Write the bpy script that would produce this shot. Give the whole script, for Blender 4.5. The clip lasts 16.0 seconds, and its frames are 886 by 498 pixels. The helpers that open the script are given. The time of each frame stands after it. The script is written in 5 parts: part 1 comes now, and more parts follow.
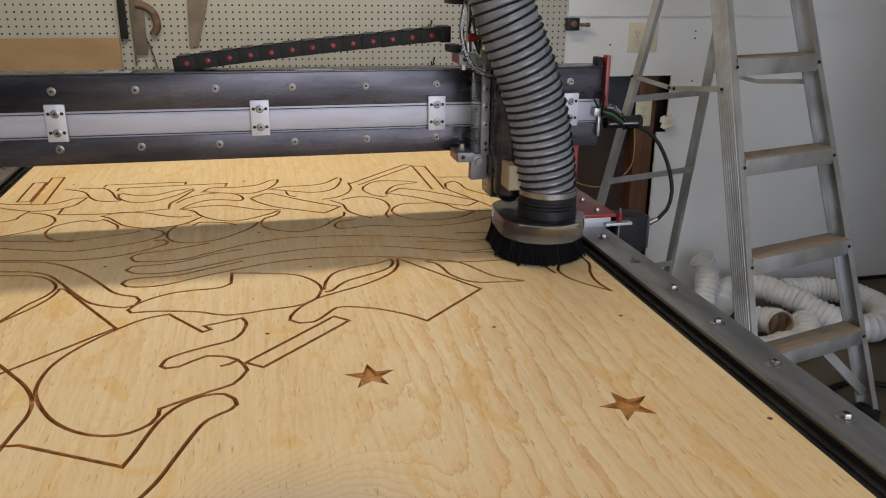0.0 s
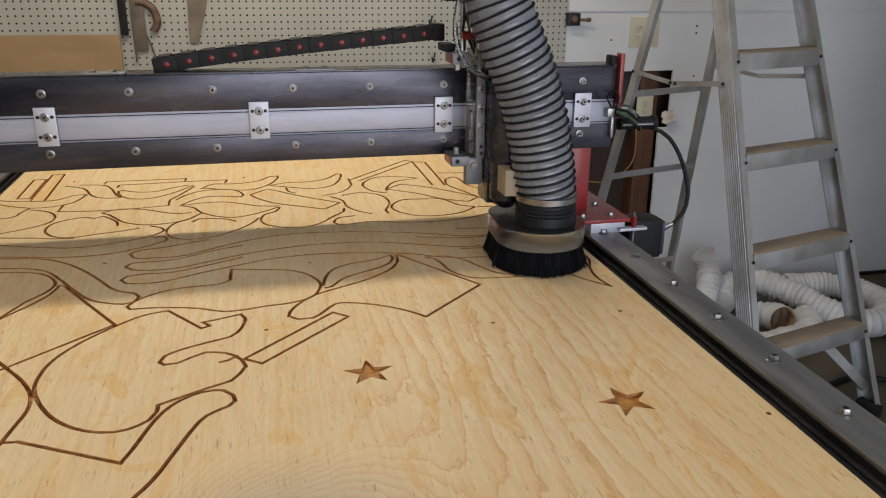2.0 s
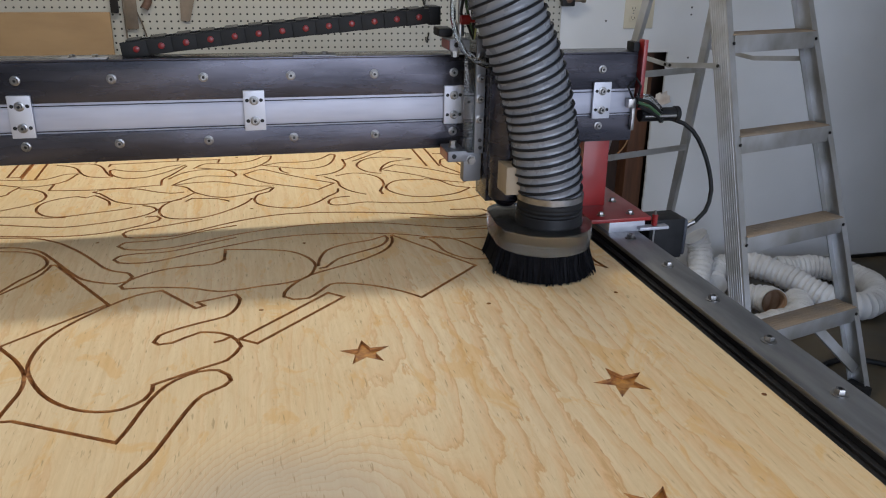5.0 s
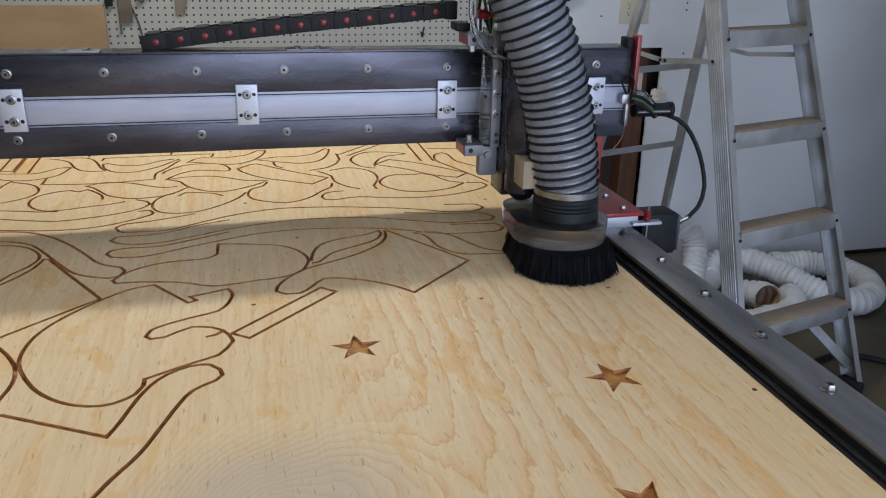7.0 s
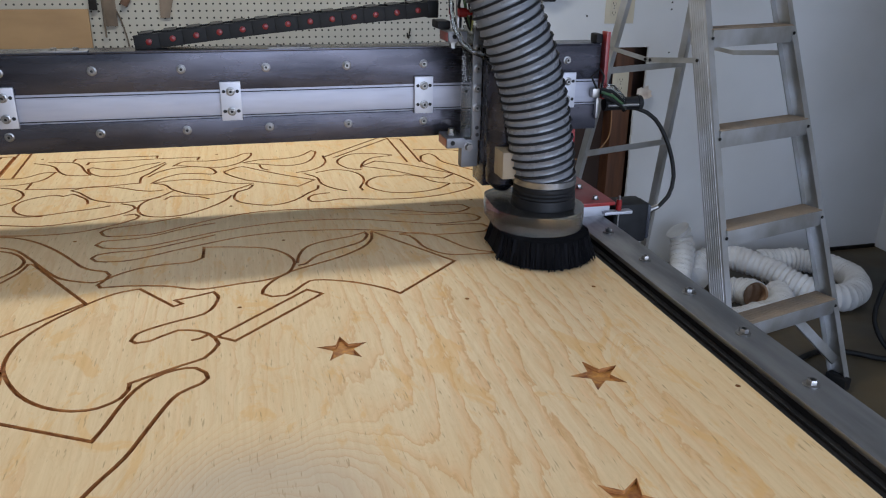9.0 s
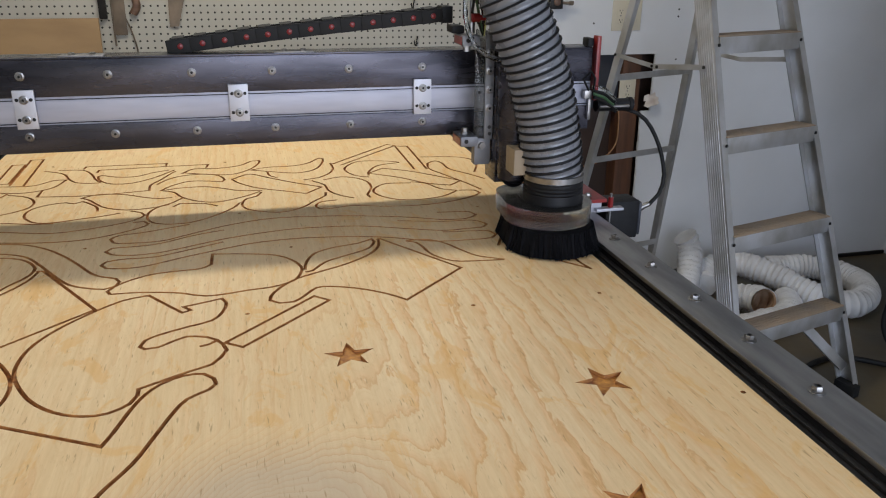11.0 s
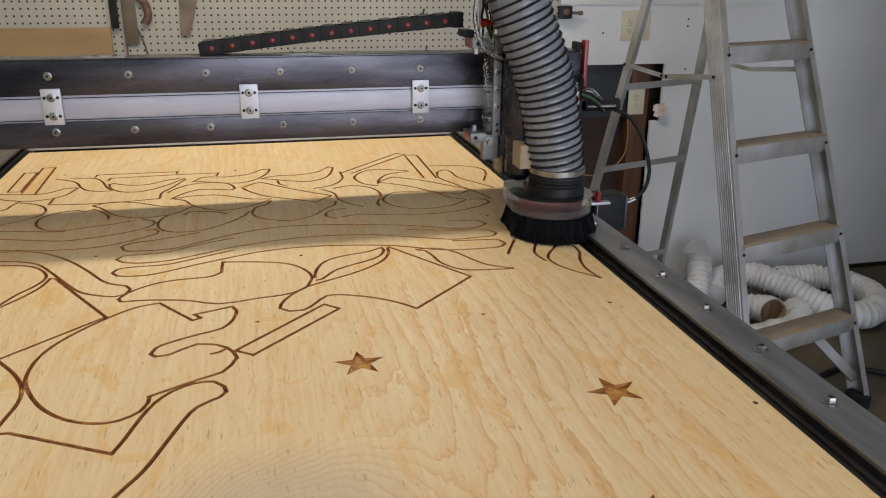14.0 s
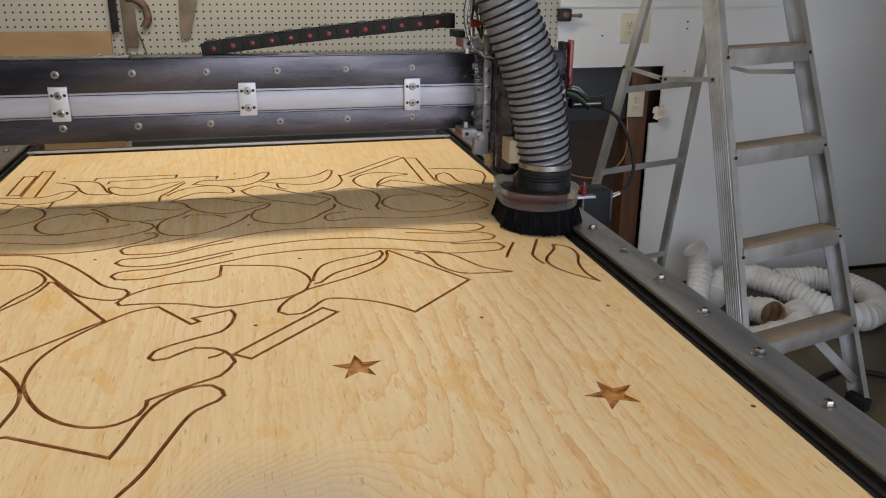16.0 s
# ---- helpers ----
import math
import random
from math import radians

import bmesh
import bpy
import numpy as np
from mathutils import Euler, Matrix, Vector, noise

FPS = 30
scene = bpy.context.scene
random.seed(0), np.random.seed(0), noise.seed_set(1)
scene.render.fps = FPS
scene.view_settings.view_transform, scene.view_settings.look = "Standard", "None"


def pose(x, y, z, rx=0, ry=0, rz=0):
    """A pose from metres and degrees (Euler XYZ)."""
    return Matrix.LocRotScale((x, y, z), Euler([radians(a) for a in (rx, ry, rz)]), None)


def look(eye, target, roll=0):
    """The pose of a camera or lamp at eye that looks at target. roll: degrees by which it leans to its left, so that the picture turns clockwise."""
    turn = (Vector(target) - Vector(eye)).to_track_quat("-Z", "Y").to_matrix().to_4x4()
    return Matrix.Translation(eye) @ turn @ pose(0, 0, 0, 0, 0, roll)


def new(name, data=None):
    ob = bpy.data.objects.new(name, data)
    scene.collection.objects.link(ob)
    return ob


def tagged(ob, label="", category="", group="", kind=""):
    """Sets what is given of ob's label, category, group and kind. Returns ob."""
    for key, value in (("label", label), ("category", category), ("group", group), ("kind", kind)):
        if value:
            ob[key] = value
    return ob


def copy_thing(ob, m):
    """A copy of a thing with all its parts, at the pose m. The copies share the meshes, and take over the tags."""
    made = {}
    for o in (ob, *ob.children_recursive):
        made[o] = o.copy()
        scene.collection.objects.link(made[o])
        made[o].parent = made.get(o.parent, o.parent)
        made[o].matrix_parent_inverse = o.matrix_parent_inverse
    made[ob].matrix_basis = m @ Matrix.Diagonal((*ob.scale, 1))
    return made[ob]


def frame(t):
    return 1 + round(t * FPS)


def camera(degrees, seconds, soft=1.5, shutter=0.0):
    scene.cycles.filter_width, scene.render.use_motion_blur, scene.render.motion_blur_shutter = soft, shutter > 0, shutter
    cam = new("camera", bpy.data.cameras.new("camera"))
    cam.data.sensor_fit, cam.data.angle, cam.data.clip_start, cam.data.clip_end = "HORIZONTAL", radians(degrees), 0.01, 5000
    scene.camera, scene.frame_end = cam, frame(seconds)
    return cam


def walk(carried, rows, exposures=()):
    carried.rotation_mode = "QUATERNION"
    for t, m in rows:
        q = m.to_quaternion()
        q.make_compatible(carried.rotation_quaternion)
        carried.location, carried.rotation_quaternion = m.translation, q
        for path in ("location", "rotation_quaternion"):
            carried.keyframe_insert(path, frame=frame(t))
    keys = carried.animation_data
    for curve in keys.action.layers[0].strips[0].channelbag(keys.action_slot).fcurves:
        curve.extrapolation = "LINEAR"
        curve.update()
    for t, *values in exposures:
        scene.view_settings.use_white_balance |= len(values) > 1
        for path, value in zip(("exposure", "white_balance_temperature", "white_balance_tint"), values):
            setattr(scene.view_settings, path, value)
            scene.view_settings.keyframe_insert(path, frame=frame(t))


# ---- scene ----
cam = camera(58.3, 16.0, 1.1)

PATH = [
    (0, (-0.006, 0.043, 1.487), (0.4220, 1.8336, 0.8452), 0.72),
    (0.5, (0.001, 0.044, 1.487), (0.4268, 1.8344, 0.8426), 0.56),
    (1, (0.001, 0.043, 1.486), (0.4233, 1.8359, 0.8463), 0.45),
    (1.5, (0.003, 0.043, 1.487), (0.4214, 1.8348, 0.8410), 0.44),
    (2, (0.000, 0.043, 1.486), (0.4214, 1.8322, 0.8350), 0.51),
    (2.5, (-0.003, 0.045, 1.486), (0.4237, 1.8307, 0.8289), 0.74),
    (3, (-0.007, 0.048, 1.486), (0.4334, 1.8275, 0.8207), 0.94),
    (3.5, (-0.006, 0.047, 1.485), (0.4383, 1.8219, 0.8115), 0.97),
    (4, (-0.007, 0.048, 1.484), (0.4242, 1.8244, 0.8058), 0.85),
    (6.5, (-0.002, 0.049, 1.479), (0.4521, 1.8084, 0.7710), 1.13),
    (7, (-0.001, 0.047, 1.482), (0.4467, 1.8101, 0.7787), 1.21),
    (7.5, (-0.001, 0.047, 1.481), (0.4540, 1.8090, 0.7809), 1.04),
    (8, (-0.001, 0.046, 1.481), (0.4567, 1.8092, 0.7845), 1.01),
    (8.5, (0.003, 0.046, 1.482), (0.4609, 1.8076, 0.7832), 0.78),
    (9, (0.006, 0.042, 1.483), (0.4762, 1.7999, 0.7822), 0.84),
    (11.5, (0.007, 0.033, 1.486), (0.4547, 1.8061, 0.8084), 0.42),
    (12, (0.011, 0.030, 1.485), (0.4571, 1.8058, 0.8134), 0.17),
    (12.5, (0.011, 0.029, 1.486), (0.4508, 1.8056, 0.8138), 0.25),
    (13, (0.004, 0.032, 1.487), (0.4447, 1.8101, 0.8179), 0.40),
    (13.5, (0.002, 0.037, 1.486), (0.4411, 1.8158, 0.8187), 0.63),
    (14, (0.003, 0.036, 1.485), (0.4391, 1.8166, 0.8200), 0.58),
    (14.5, (0.004, 0.032, 1.485), (0.4465, 1.8121, 0.8232), 0.65),
    (15, (0.004, 0.031, 1.488), (0.4445, 1.8131, 0.8302), 0.65),
    (15.5, (0.005, 0.031, 1.486), (0.4425, 1.8143, 0.8304), 0.54),
    (16, (0.007, 0.035, 1.487), (0.4415, 1.8175, 0.8272), 0.49),
]
walk(cam, [(t, look(eye, target, roll)) for t, eye, target, roll in PATH],
     [(0, -0.10, 6220, 10), (2.5, -0.05, 6060, 10), (4, -0.05, 5820, 10), (5.2, -0.05, 5470, 10), (7, -0.05, 5270, 10), (9, -0.05, 5290, 10), (10.2, -0.03, 5570, 10), (11.5, 0.0, 5820, 10), (13.5, 0.0, 6020, 10), (16, 0.0, 6170, 10)])

# ---------------- world, daylight and lamps ----------------
world = bpy.data.worlds.new("world")
scene.world = world
world.use_nodes = True
wn = world.node_tree.nodes
sky = wn.new("ShaderNodeTexSky")
sky.sky_type, sky.sun_disc = "NISHITA", False
sky.sun_elevation, sky.sun_rotation = radians(38), radians(160)
wn["Background"].inputs["Strength"].default_value = 0.12
world.node_tree.links.new(sky.outputs[0], wn["Background"].inputs["Color"])


def area_lamp(name, m, sx, sy, power, colour):
    data = bpy.data.lights.new(name, "AREA")
    data.shape, data.size, data.size_y, data.energy, data.color = "RECTANGLE", sx, sy, power, colour
    ob = new(name, data)
    ob.matrix_world = m
    return ob


# daylight through the big door behind the camera, and the ceiling tube over the machine
area_lamp("door_daylight", look((0.8, -1.26, 1.32), (0.8, 2.0, 0.85)), 2.2, 2.1, 46, (0.875, 0.905, 1.0))
area_lamp("tube_light", look((0.05, 2.24, 2.56), (0.05, 2.24, 0.0)), 1.25, 0.16, 22.5, (1.0, 0.875, 0.66))
# unseen warm fill lamp, added to lift the shadow under the gantry
area_lamp("side_fill_light", look((-1.5, 0.5, 2.56), (-1.5, 0.5, 0.0)), 0.16, 1.25, 11.5, (1.0, 0.86, 0.62))

# ---------------- materials ----------------


def material(name, colour, rough=0.5, metal=0.0, second=None, scale=8.0, stretch=(1, 1, 1), bump=0.0, bump_scale=60.0, rough_var=0.1, coat=0.0, object_random=0.0, detail=6.0, spec=0.5):
    m = bpy.data.materials.new(name)
    m.use_nodes = True
    nt = m.node_tree
    n, l = nt.nodes, nt.links
    b = n["Principled BSDF"]
    b.inputs["Metallic"].default_value = metal
    b.inputs["Coat Weight"].default_value = coat
    b.inputs["Specular IOR Level"].default_value = spec
    tc, mp = n.new("ShaderNodeTexCoord"), n.new("ShaderNodeMapping")
    mp.inputs["Scale"].default_value = stretch
    l.new(tc.outputs["Object"], mp.inputs["Vector"])
    no = n.new("ShaderNodeTexNoise")
    no.inputs["Scale"].default_value, no.inputs["Detail"].default_value = scale, detail
    l.new(mp.outputs[0], no.inputs["Vector"])
    mix = n.new("ShaderNodeMix")
    mix.data_type = "RGBA"
    mix.inputs["A"].default_value = (*colour, 1)
    mix.inputs["B"].default_value = (*(second or [c * 0.82 for c in colour]), 1)
    ramp = n.new("ShaderNodeMapRange")
    ramp.inputs["From Min"].default_value, ramp.inputs["From Max"].default_value = 0.35, 0.68
    l.new(no.outputs["Fac"], ramp.inputs["Value"])
    l.new(ramp.outputs[0], mix.inputs["Factor"])
    out = mix.outputs["Result"]
    if object_random:
        oi, hs, mr = n.new("ShaderNodeObjectInfo"), n.new("ShaderNodeHueSaturation"), n.new("ShaderNodeMapRange")
        mr.inputs["To Min"].default_value, mr.inputs["To Max"].default_value = 1 - object_random, 1 + object_random
        l.new(oi.outputs["Random"], mr.inputs["Value"])
        l.new(mr.outputs[0], hs.inputs["Value"])
        l.new(out, hs.inputs["Color"])
        out = hs.outputs[0]
    l.new(out, b.inputs["Base Color"])
    rr = n.new("ShaderNodeMapRange")
    rr.inputs["To Min"].default_value, rr.inputs["To Max"].default_value = max(0.02, rough - rough_var), min(1, rough + rough_var)
    n2 = n.new("ShaderNodeTexNoise")
    n2.inputs["Scale"].default_value, n2.inputs["Detail"].default_value = scale * 3.1, 4
    l.new(mp.outputs[0], n2.inputs["Vector"])
    l.new(n2.outputs["Fac"], rr.inputs["Value"])
    l.new(rr.outputs[0], b.inputs["Roughness"])
    if bump:
        n3, bp = n.new("ShaderNodeTexNoise"), n.new("ShaderNodeBump")
        n3.inputs["Scale"].default_value, n3.inputs["Detail"].default_value = bump_scale, 3
        bp.inputs["Strength"].default_value, bp.inputs["Distance"].default_value = bump, 0.002
        l.new(mp.outputs[0], n3.inputs["Vector"])
        l.new(n3.outputs["Fac"], bp.inputs["Height"])
        l.new(bp.outputs[0], b.inputs["Normal"])
    return m


def clear(name, colour, rough, ior=1.45, weight=1.0):
    m = bpy.data.materials.new(name)
    m.use_nodes = True
    b = m.node_tree.nodes["Principled BSDF"]
    b.inputs["Base Color"].default_value = (*colour, 1)
    b.inputs["Roughness"].default_value, b.inputs["IOR"].default_value = rough, ior
    b.inputs["Transmission Weight"].default_value = weight
    return m


M_WALL = material("white_wall_paint", (0.77, 0.775, 0.79), 0.6, second=(0.70, 0.70, 0.705), scale=2.2, bump=0.15, bump_scale=140)
M_CEIL = material("ceiling_paint", (0.72, 0.72, 0.70), 0.8, scale=3, bump=0.1)
M_FLOOR = material("concrete_floor", (0.038, 0.041, 0.036), 0.5, second=(0.115, 0.082, 0.036), scale=1.6, bump=0.2, bump_scale=50, rough_var=0.2)
M_BLACKMETAL = material("blackened_steel", (0.030, 0.030, 0.038), 0.27, metal=0.75, second=(0.105, 0.100, 0.118), scale=2.6, stretch=(1.2, 4, 7), rough_var=0.14, bump=0.08, bump_scale=60, spec=0.3)
M_RAILSTEEL = material("mill_steel_strip", (0.36, 0.36, 0.36), 0.40, metal=0.9, second=(0.21, 0.21, 0.215), scale=7, stretch=(5, 0.8, 5), rough_var=0.14, bump=0.05)
M_DARKRAIL = material("black_oxide_rail", (0.012, 0.011, 0.011), 0.45, metal=0.2, second=(0.028, 0.026, 0.024), scale=14, bump=0.1, spec=0.3)
M_ALU = material("bare_aluminium", (0.46, 0.46, 0.52), 0.55, metal=0.55, second=(0.40, 0.40, 0.46), scale=18, stretch=(0.4, 3, 3), rough_var=0.1)
M_ALUPLATE = material("satin_aluminium_plate", (0.56, 0.56, 0.60), 0.5, metal=0.6, second=(0.46, 0.46, 0.50), scale=12, bump=0.03)
# dull aluminium; its darker grey also holds the shade on the carriage parts
M_DULLSHADEALU = material("dull_shaded_aluminium", (0.24, 0.24, 0.25), 0.5, metal=0.6, second=(0.17, 0.17, 0.18), scale=16, bump=0.05)
M_BRIGHT = material("bright_plated_steel", (0.34, 0.33, 0.32), 0.34, metal=1.0, second=(0.20, 0.19, 0.18), scale=40)
M_HOLE = material("dark_hole", (0.012, 0.012, 0.012), 0.8)
M_RED = material("red_powder_coat", (0.27, 0.012, 0.011), 0.38, second=(0.18, 0.009, 0.008), scale=9, coat=0.2)
M_BLACKPLASTIC = material("black_plastic", (0.008, 0.008, 0.009), 0.55, second=(0.016, 0.016, 0.017), scale=30, bump=0.06, spec=0.22)
M_RUBBER = material("black_rubber", (0.010, 0.010, 0.010), 0.65, second=(0.018, 0.018, 0.018), scale=20, spec=0.25)
M_BRISTLE = material("black_nylon_bristle", (0.004, 0.004, 0.005), 0.85, second=(0.009, 0.009, 0.011), scale=60, stretch=(1, 1, 0.15))
M_BRISTLE.node_tree.nodes["Principled BSDF"].inputs["Specular IOR Level"].default_value = 0.12
M_HOSE = material("grey_hose_wall", (0.20, 0.205, 0.22), 0.28, second=(0.13, 0.135, 0.15), scale=9, coat=0.35, bump=0.1, bump_scale=30)
M_WIRE = material("black_hose_rib", (0.006, 0.006, 0.007), 0.5, second=(0.012, 0.012, 0.013), scale=30, spec=0.25)
M_ACRYLIC = clear("clear_acrylic", (0.50, 0.50, 0.48), 0.06, 1.4, 0.97)
M_FROSTED = clear("frosted_acrylic_edge", (0.42, 0.42, 0.41), 0.14, 1.4, 0.90)
M_PVC = clear("clear_plastic_tube", (0.80, 0.86, 0.90), 0.15)
M_PALEWOOD = material("pale_wood_block", (0.33, 0.26, 0.17), 0.6, second=(0.25, 0.19, 0.12), scale=9, stretch=(3, 3, 0.5), bump=0.1)
M_LADDER = material("worn_aluminium_ladder", (0.60, 0.60, 0.61), 0.42, metal=0.75, second=(0.40, 0.385, 0.35), scale=6, stretch=(1.5, 1.5, 1.2), rough_var=0.16, bump=0.12)
M_TREAD = material("dusty_ladder_tread", (0.36, 0.27, 0.18), 0.75, metal=0.1, second=(0.28, 0.23, 0.18), scale=9, bump=0.25, bump_scale=180)
M_DUCT = material("white_duct_fabric", (0.78, 0.77, 0.76), 0.5, second=(0.60, 0.58, 0.56), scale=11, bump=0.9, bump_scale=60)
M_LINING = material("brown_duct_lining", (0.60, 0.42, 0.28), 0.7, second=(0.42, 0.26, 0.15), scale=14, bump=0.3)
M_CABLE = material("black_cable", (0.008, 0.008, 0.008), 0.6, second=(0.016, 0.015, 0.014), scale=12, spec=0.25)
M_IVORY = material("ivory_plastic", (0.66, 0.60, 0.46), 0.35, second=(0.62, 0.56, 0.42), scale=6)
M_GREENWIRE = material("green_wire", (0.05, 0.10, 0.04), 0.5, second=(0.035, 0.08, 0.03), scale=20)
M_YELLOWWIRE = material("yellow_green_wire", (0.42, 0.42, 0.12), 0.5, second=(0.34, 0.34, 0.10), scale=20)
M_WIREBROWN = material("tan_cable_sheath", (0.36, 0.19, 0.08), 0.5, second=(0.28, 0.14, 0.06), scale=20)
M_PAPER = material("torn_gypsum_paper", (0.72, 0.66, 0.60), 0.8, second=(0.52, 0.42, 0.35), scale=22, bump=0.3)
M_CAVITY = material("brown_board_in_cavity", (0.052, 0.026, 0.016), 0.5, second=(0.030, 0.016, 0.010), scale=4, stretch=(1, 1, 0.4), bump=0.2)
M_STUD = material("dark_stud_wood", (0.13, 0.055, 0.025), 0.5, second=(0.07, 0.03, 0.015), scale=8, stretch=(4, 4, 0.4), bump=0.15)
M_PANELGREY = material("grey_steel_panel", (0.060, 0.064, 0.078), 0.45, metal=0.4, second=(0.040, 0.042, 0.052), scale=5)
M_BOARD = material("tan_leaning_board", (0.36, 0.23, 0.105), 0.6, second=(0.29, 0.18, 0.08), scale=5, stretch=(1, 3, 3), bump=0.1)
M_SAWSTEEL = material("rusty_saw_steel", (0.17, 0.14, 0.11), 0.5, metal=0.7, second=(0.28, 0.22, 0.16), scale=14, bump=0.1)
M_HANDLE = material("brown_saw_handle", (0.10, 0.055, 0.035), 0.5, second=(0.20, 0.12, 0.08), scale=20, stretch=(1, 1, 3))
M_GROOVE = material("cut_plywood_edge", (0.60, 0.28, 0.075), 0.7, second=(0.24, 0.09, 0.025), scale=75, stretch=(1, 1, 6), bump=0.3, bump_scale=300)
M_POCKET = material("exposed_inner_veneer", (0.66, 0.32, 0.06), 0.6, second=(0.25, 0.085, 0.028), scale=62, bump=0.7, bump_scale=170)
M_SPOIL = material("spoilboard_fibre", (0.42, 0.31, 0.20), 0.8, second=(0.36, 0.26, 0.16), scale=30)


def plywood():
    """Rotary-cut pine face: broad growth bands, fine long grain, amber patches, a grey knot and short dark dashes."""
    m = bpy.data.materials.new("pine_plywood_face")
    m.use_nodes = True
    nt = m.node_tree
    n, l = nt.nodes, nt.links
    b = n["Principled BSDF"]
    tc = n.new("ShaderNodeTexCoord")

    def mapped(s, loc=(0, 0, 0), rz=0.0):
        mp = n.new("ShaderNodeMapping")
        mp.inputs["Scale"].default_value, mp.inputs["Location"].default_value = s, loc
        mp.inputs["Rotation"].default_value = (0, 0, rz)
        l.new(tc.outputs["Object"], mp.inputs["Vector"])
        return mp.outputs[0]

    def noise_tex(vec, scale, detail=4.0, dist=0.0, rough=0.5):
        t = n.new("ShaderNodeTexNoise")
        t.inputs["Scale"].default_value, t.inputs["Detail"].default_value = scale, detail
        t.inputs["Distortion"].default_value, t.inputs["Roughness"].default_value = dist, rough
        l.new(vec, t.inputs["Vector"])
        return t.outputs["Fac"]

    def curve(v, a, b2, c=0.0, d=1.0):
        r = n.new("ShaderNodeMapRange")
        r.inputs["From Min"].default_value, r.inputs["From Max"].default_value = a, b2
        r.inputs["To Min"].default_value, r.inputs["To Max"].default_value = c, d
        l.new(v, r.inputs["Value"])
        return r.outputs[0]

    def maths(op, a, b2):
        q = n.new("ShaderNodeMath")
        q.operation = op
        for i, v in enumerate((a, b2)):
            if isinstance(v, (int, float)):
                q.inputs[i].default_value = v
            else:
                l.new(v, q.inputs[i])
        return q.outputs[0]

    def blend(f, a, b2):
        mx = n.new("ShaderNodeMix")
        mx.data_type = "RGBA"
        l.new(f, mx.inputs["Factor"])
        for k, v in (("A", a), ("B", b2)):
            if isinstance(v, tuple):
                mx.inputs[k].default_value = (*v, 1)
            else:
                l.new(v, mx.inputs[k])
        return mx.outputs["Result"]

    # rotary-cut figure: growth bands a few centimetres wide that run along the sheet, dark at one edge,
    # bent by slow drifts and closing into arcs round one flat knot
    sep = n.new("ShaderNodeSeparateXYZ")
    l.new(tc.outputs["Object"], sep.inputs[0])
    slow = maths("MULTIPLY", noise_tex(mapped((2.1, 0.42, 1), (1.7, 0.4, 0)), 1.0, 2.0, 0.4), 0.40)
    waves = maths("MULTIPLY", noise_tex(mapped((11, 2.6, 1), (4, 1, 0)), 1.0, 3, 0.6), 0.040)
    ragged = maths("MULTIPLY", noise_tex(mapped((60, 13, 1), (2, 7, 0)), 1.0, 6, 0.8, 0.6), 0.034)
    far = n.new("ShaderNodeVectorMath")
    far.operation = "DISTANCE"
    l.new(mapped((1.0, 1.25, 0.0)), far.inputs[0])
    far.inputs[1].default_value = (0.0, 1.25 * 0.695, 0.0)
    dome = maths("POWER", curve(far.outputs["Value"], 0.21, 0.0), 1.4)
    knot = maths("MULTIPLY", dome, 0.40)
    field = maths("ADD", maths("ADD", maths("ADD", slow, ragged), waves), knot)
    field = maths("ADD", field, maths("MULTIPLY", sep.outputs[0], 0.85))
    rings = maths("FRACT", maths("MULTIPLY", field, 39.0), 0.0)
    thin_rings = maths("FRACT", maths("MULTIPLY", field, 136.0), 0.0)
    edge = curve(rings, 1.0, 0.94)
    band = maths("MULTIPLY", maths("POWER", curve(rings, 0.30, 0.96), 1.5), edge)
    line = maths("MULTIPLY", curve(rings, 0.84, 0.95), edge)
    fade = curve(noise_tex(mapped((2.6, 0.9, 1), (0.3, 0, 0)), 2.1, 3), 0.42, 0.60, 0.10, 0.60)
    strong = maths("MULTIPLY", curve(sep.outputs[0], 0.02, 0.20), curve(sep.outputs[0], 0.66, 0.46))
    strong = maths("MULTIPLY", strong, curve(sep.outputs[1], 1.55, 1.10))
    fade = maths("MAXIMUM", maths("MAXIMUM", fade, strong), curve(dome, 0.0, 0.30))
    fine = curve(noise_tex(mapped((160, 5, 1)), 1.0, 5, 0.2, 0.6), 0.35, 0.7)
    patch = curve(noise_tex(mapped((9, 4.0, 1), (3, 1, 0)), 1.5, 6, 1.6, 0.65), 0.555, 0.62)
    dashes = curve(noise_tex(mapped((260, 34, 1), (5, 2, 0)), 1.0, 2), 0.64, 0.72)
    mottle = curve(noise_tex(mapped((30, 7, 1), (1, 3, 0)), 1.0, 5, 0.8, 0.65), 0.48, 0.66)
    c = blend(curve(noise_tex(mapped((1.8, 0.9, 1)), 1.3, 3), 0.35, 0.65), (0.80, 0.595, 0.320), (0.87, 0.690, 0.425))
    c = blend(maths("MULTIPLY", mottle, 0.42), c, (0.74, 0.50, 0.24))
    c = blend(maths("MULTIPLY", maths("MULTIPLY", band, fade), 0.62), c, (0.76, 0.41, 0.155))
    c = blend(maths("MULTIPLY", maths("MULTIPLY", line, fade), 0.34), c, (0.52, 0.26, 0.08))
    c = blend(maths("MULTIPLY", maths("POWER", curve(thin_rings, 0.55, 1.0), 2.0), 0.14), c, (0.52, 0.31, 0.12))
    c = blend(maths("MULTIPLY", fine, 0.26), c, (0.55, 0.36, 0.15))
    c = blend(maths("MULTIPLY", patch, 0.46), c, (0.76, 0.44, 0.13))
    c = blend(maths("MULTIPLY", curve(dome, 0.06, 0.50), 0.60), c, (0.52, 0.44, 0.33))
    c = blend(maths("MULTIPLY", dashes, 0.50), c, (0.34, 0.19, 0.07))
    l.new(c, b.inputs["Base Color"])
    b.inputs["Specular IOR Level"].default_value = 0.22
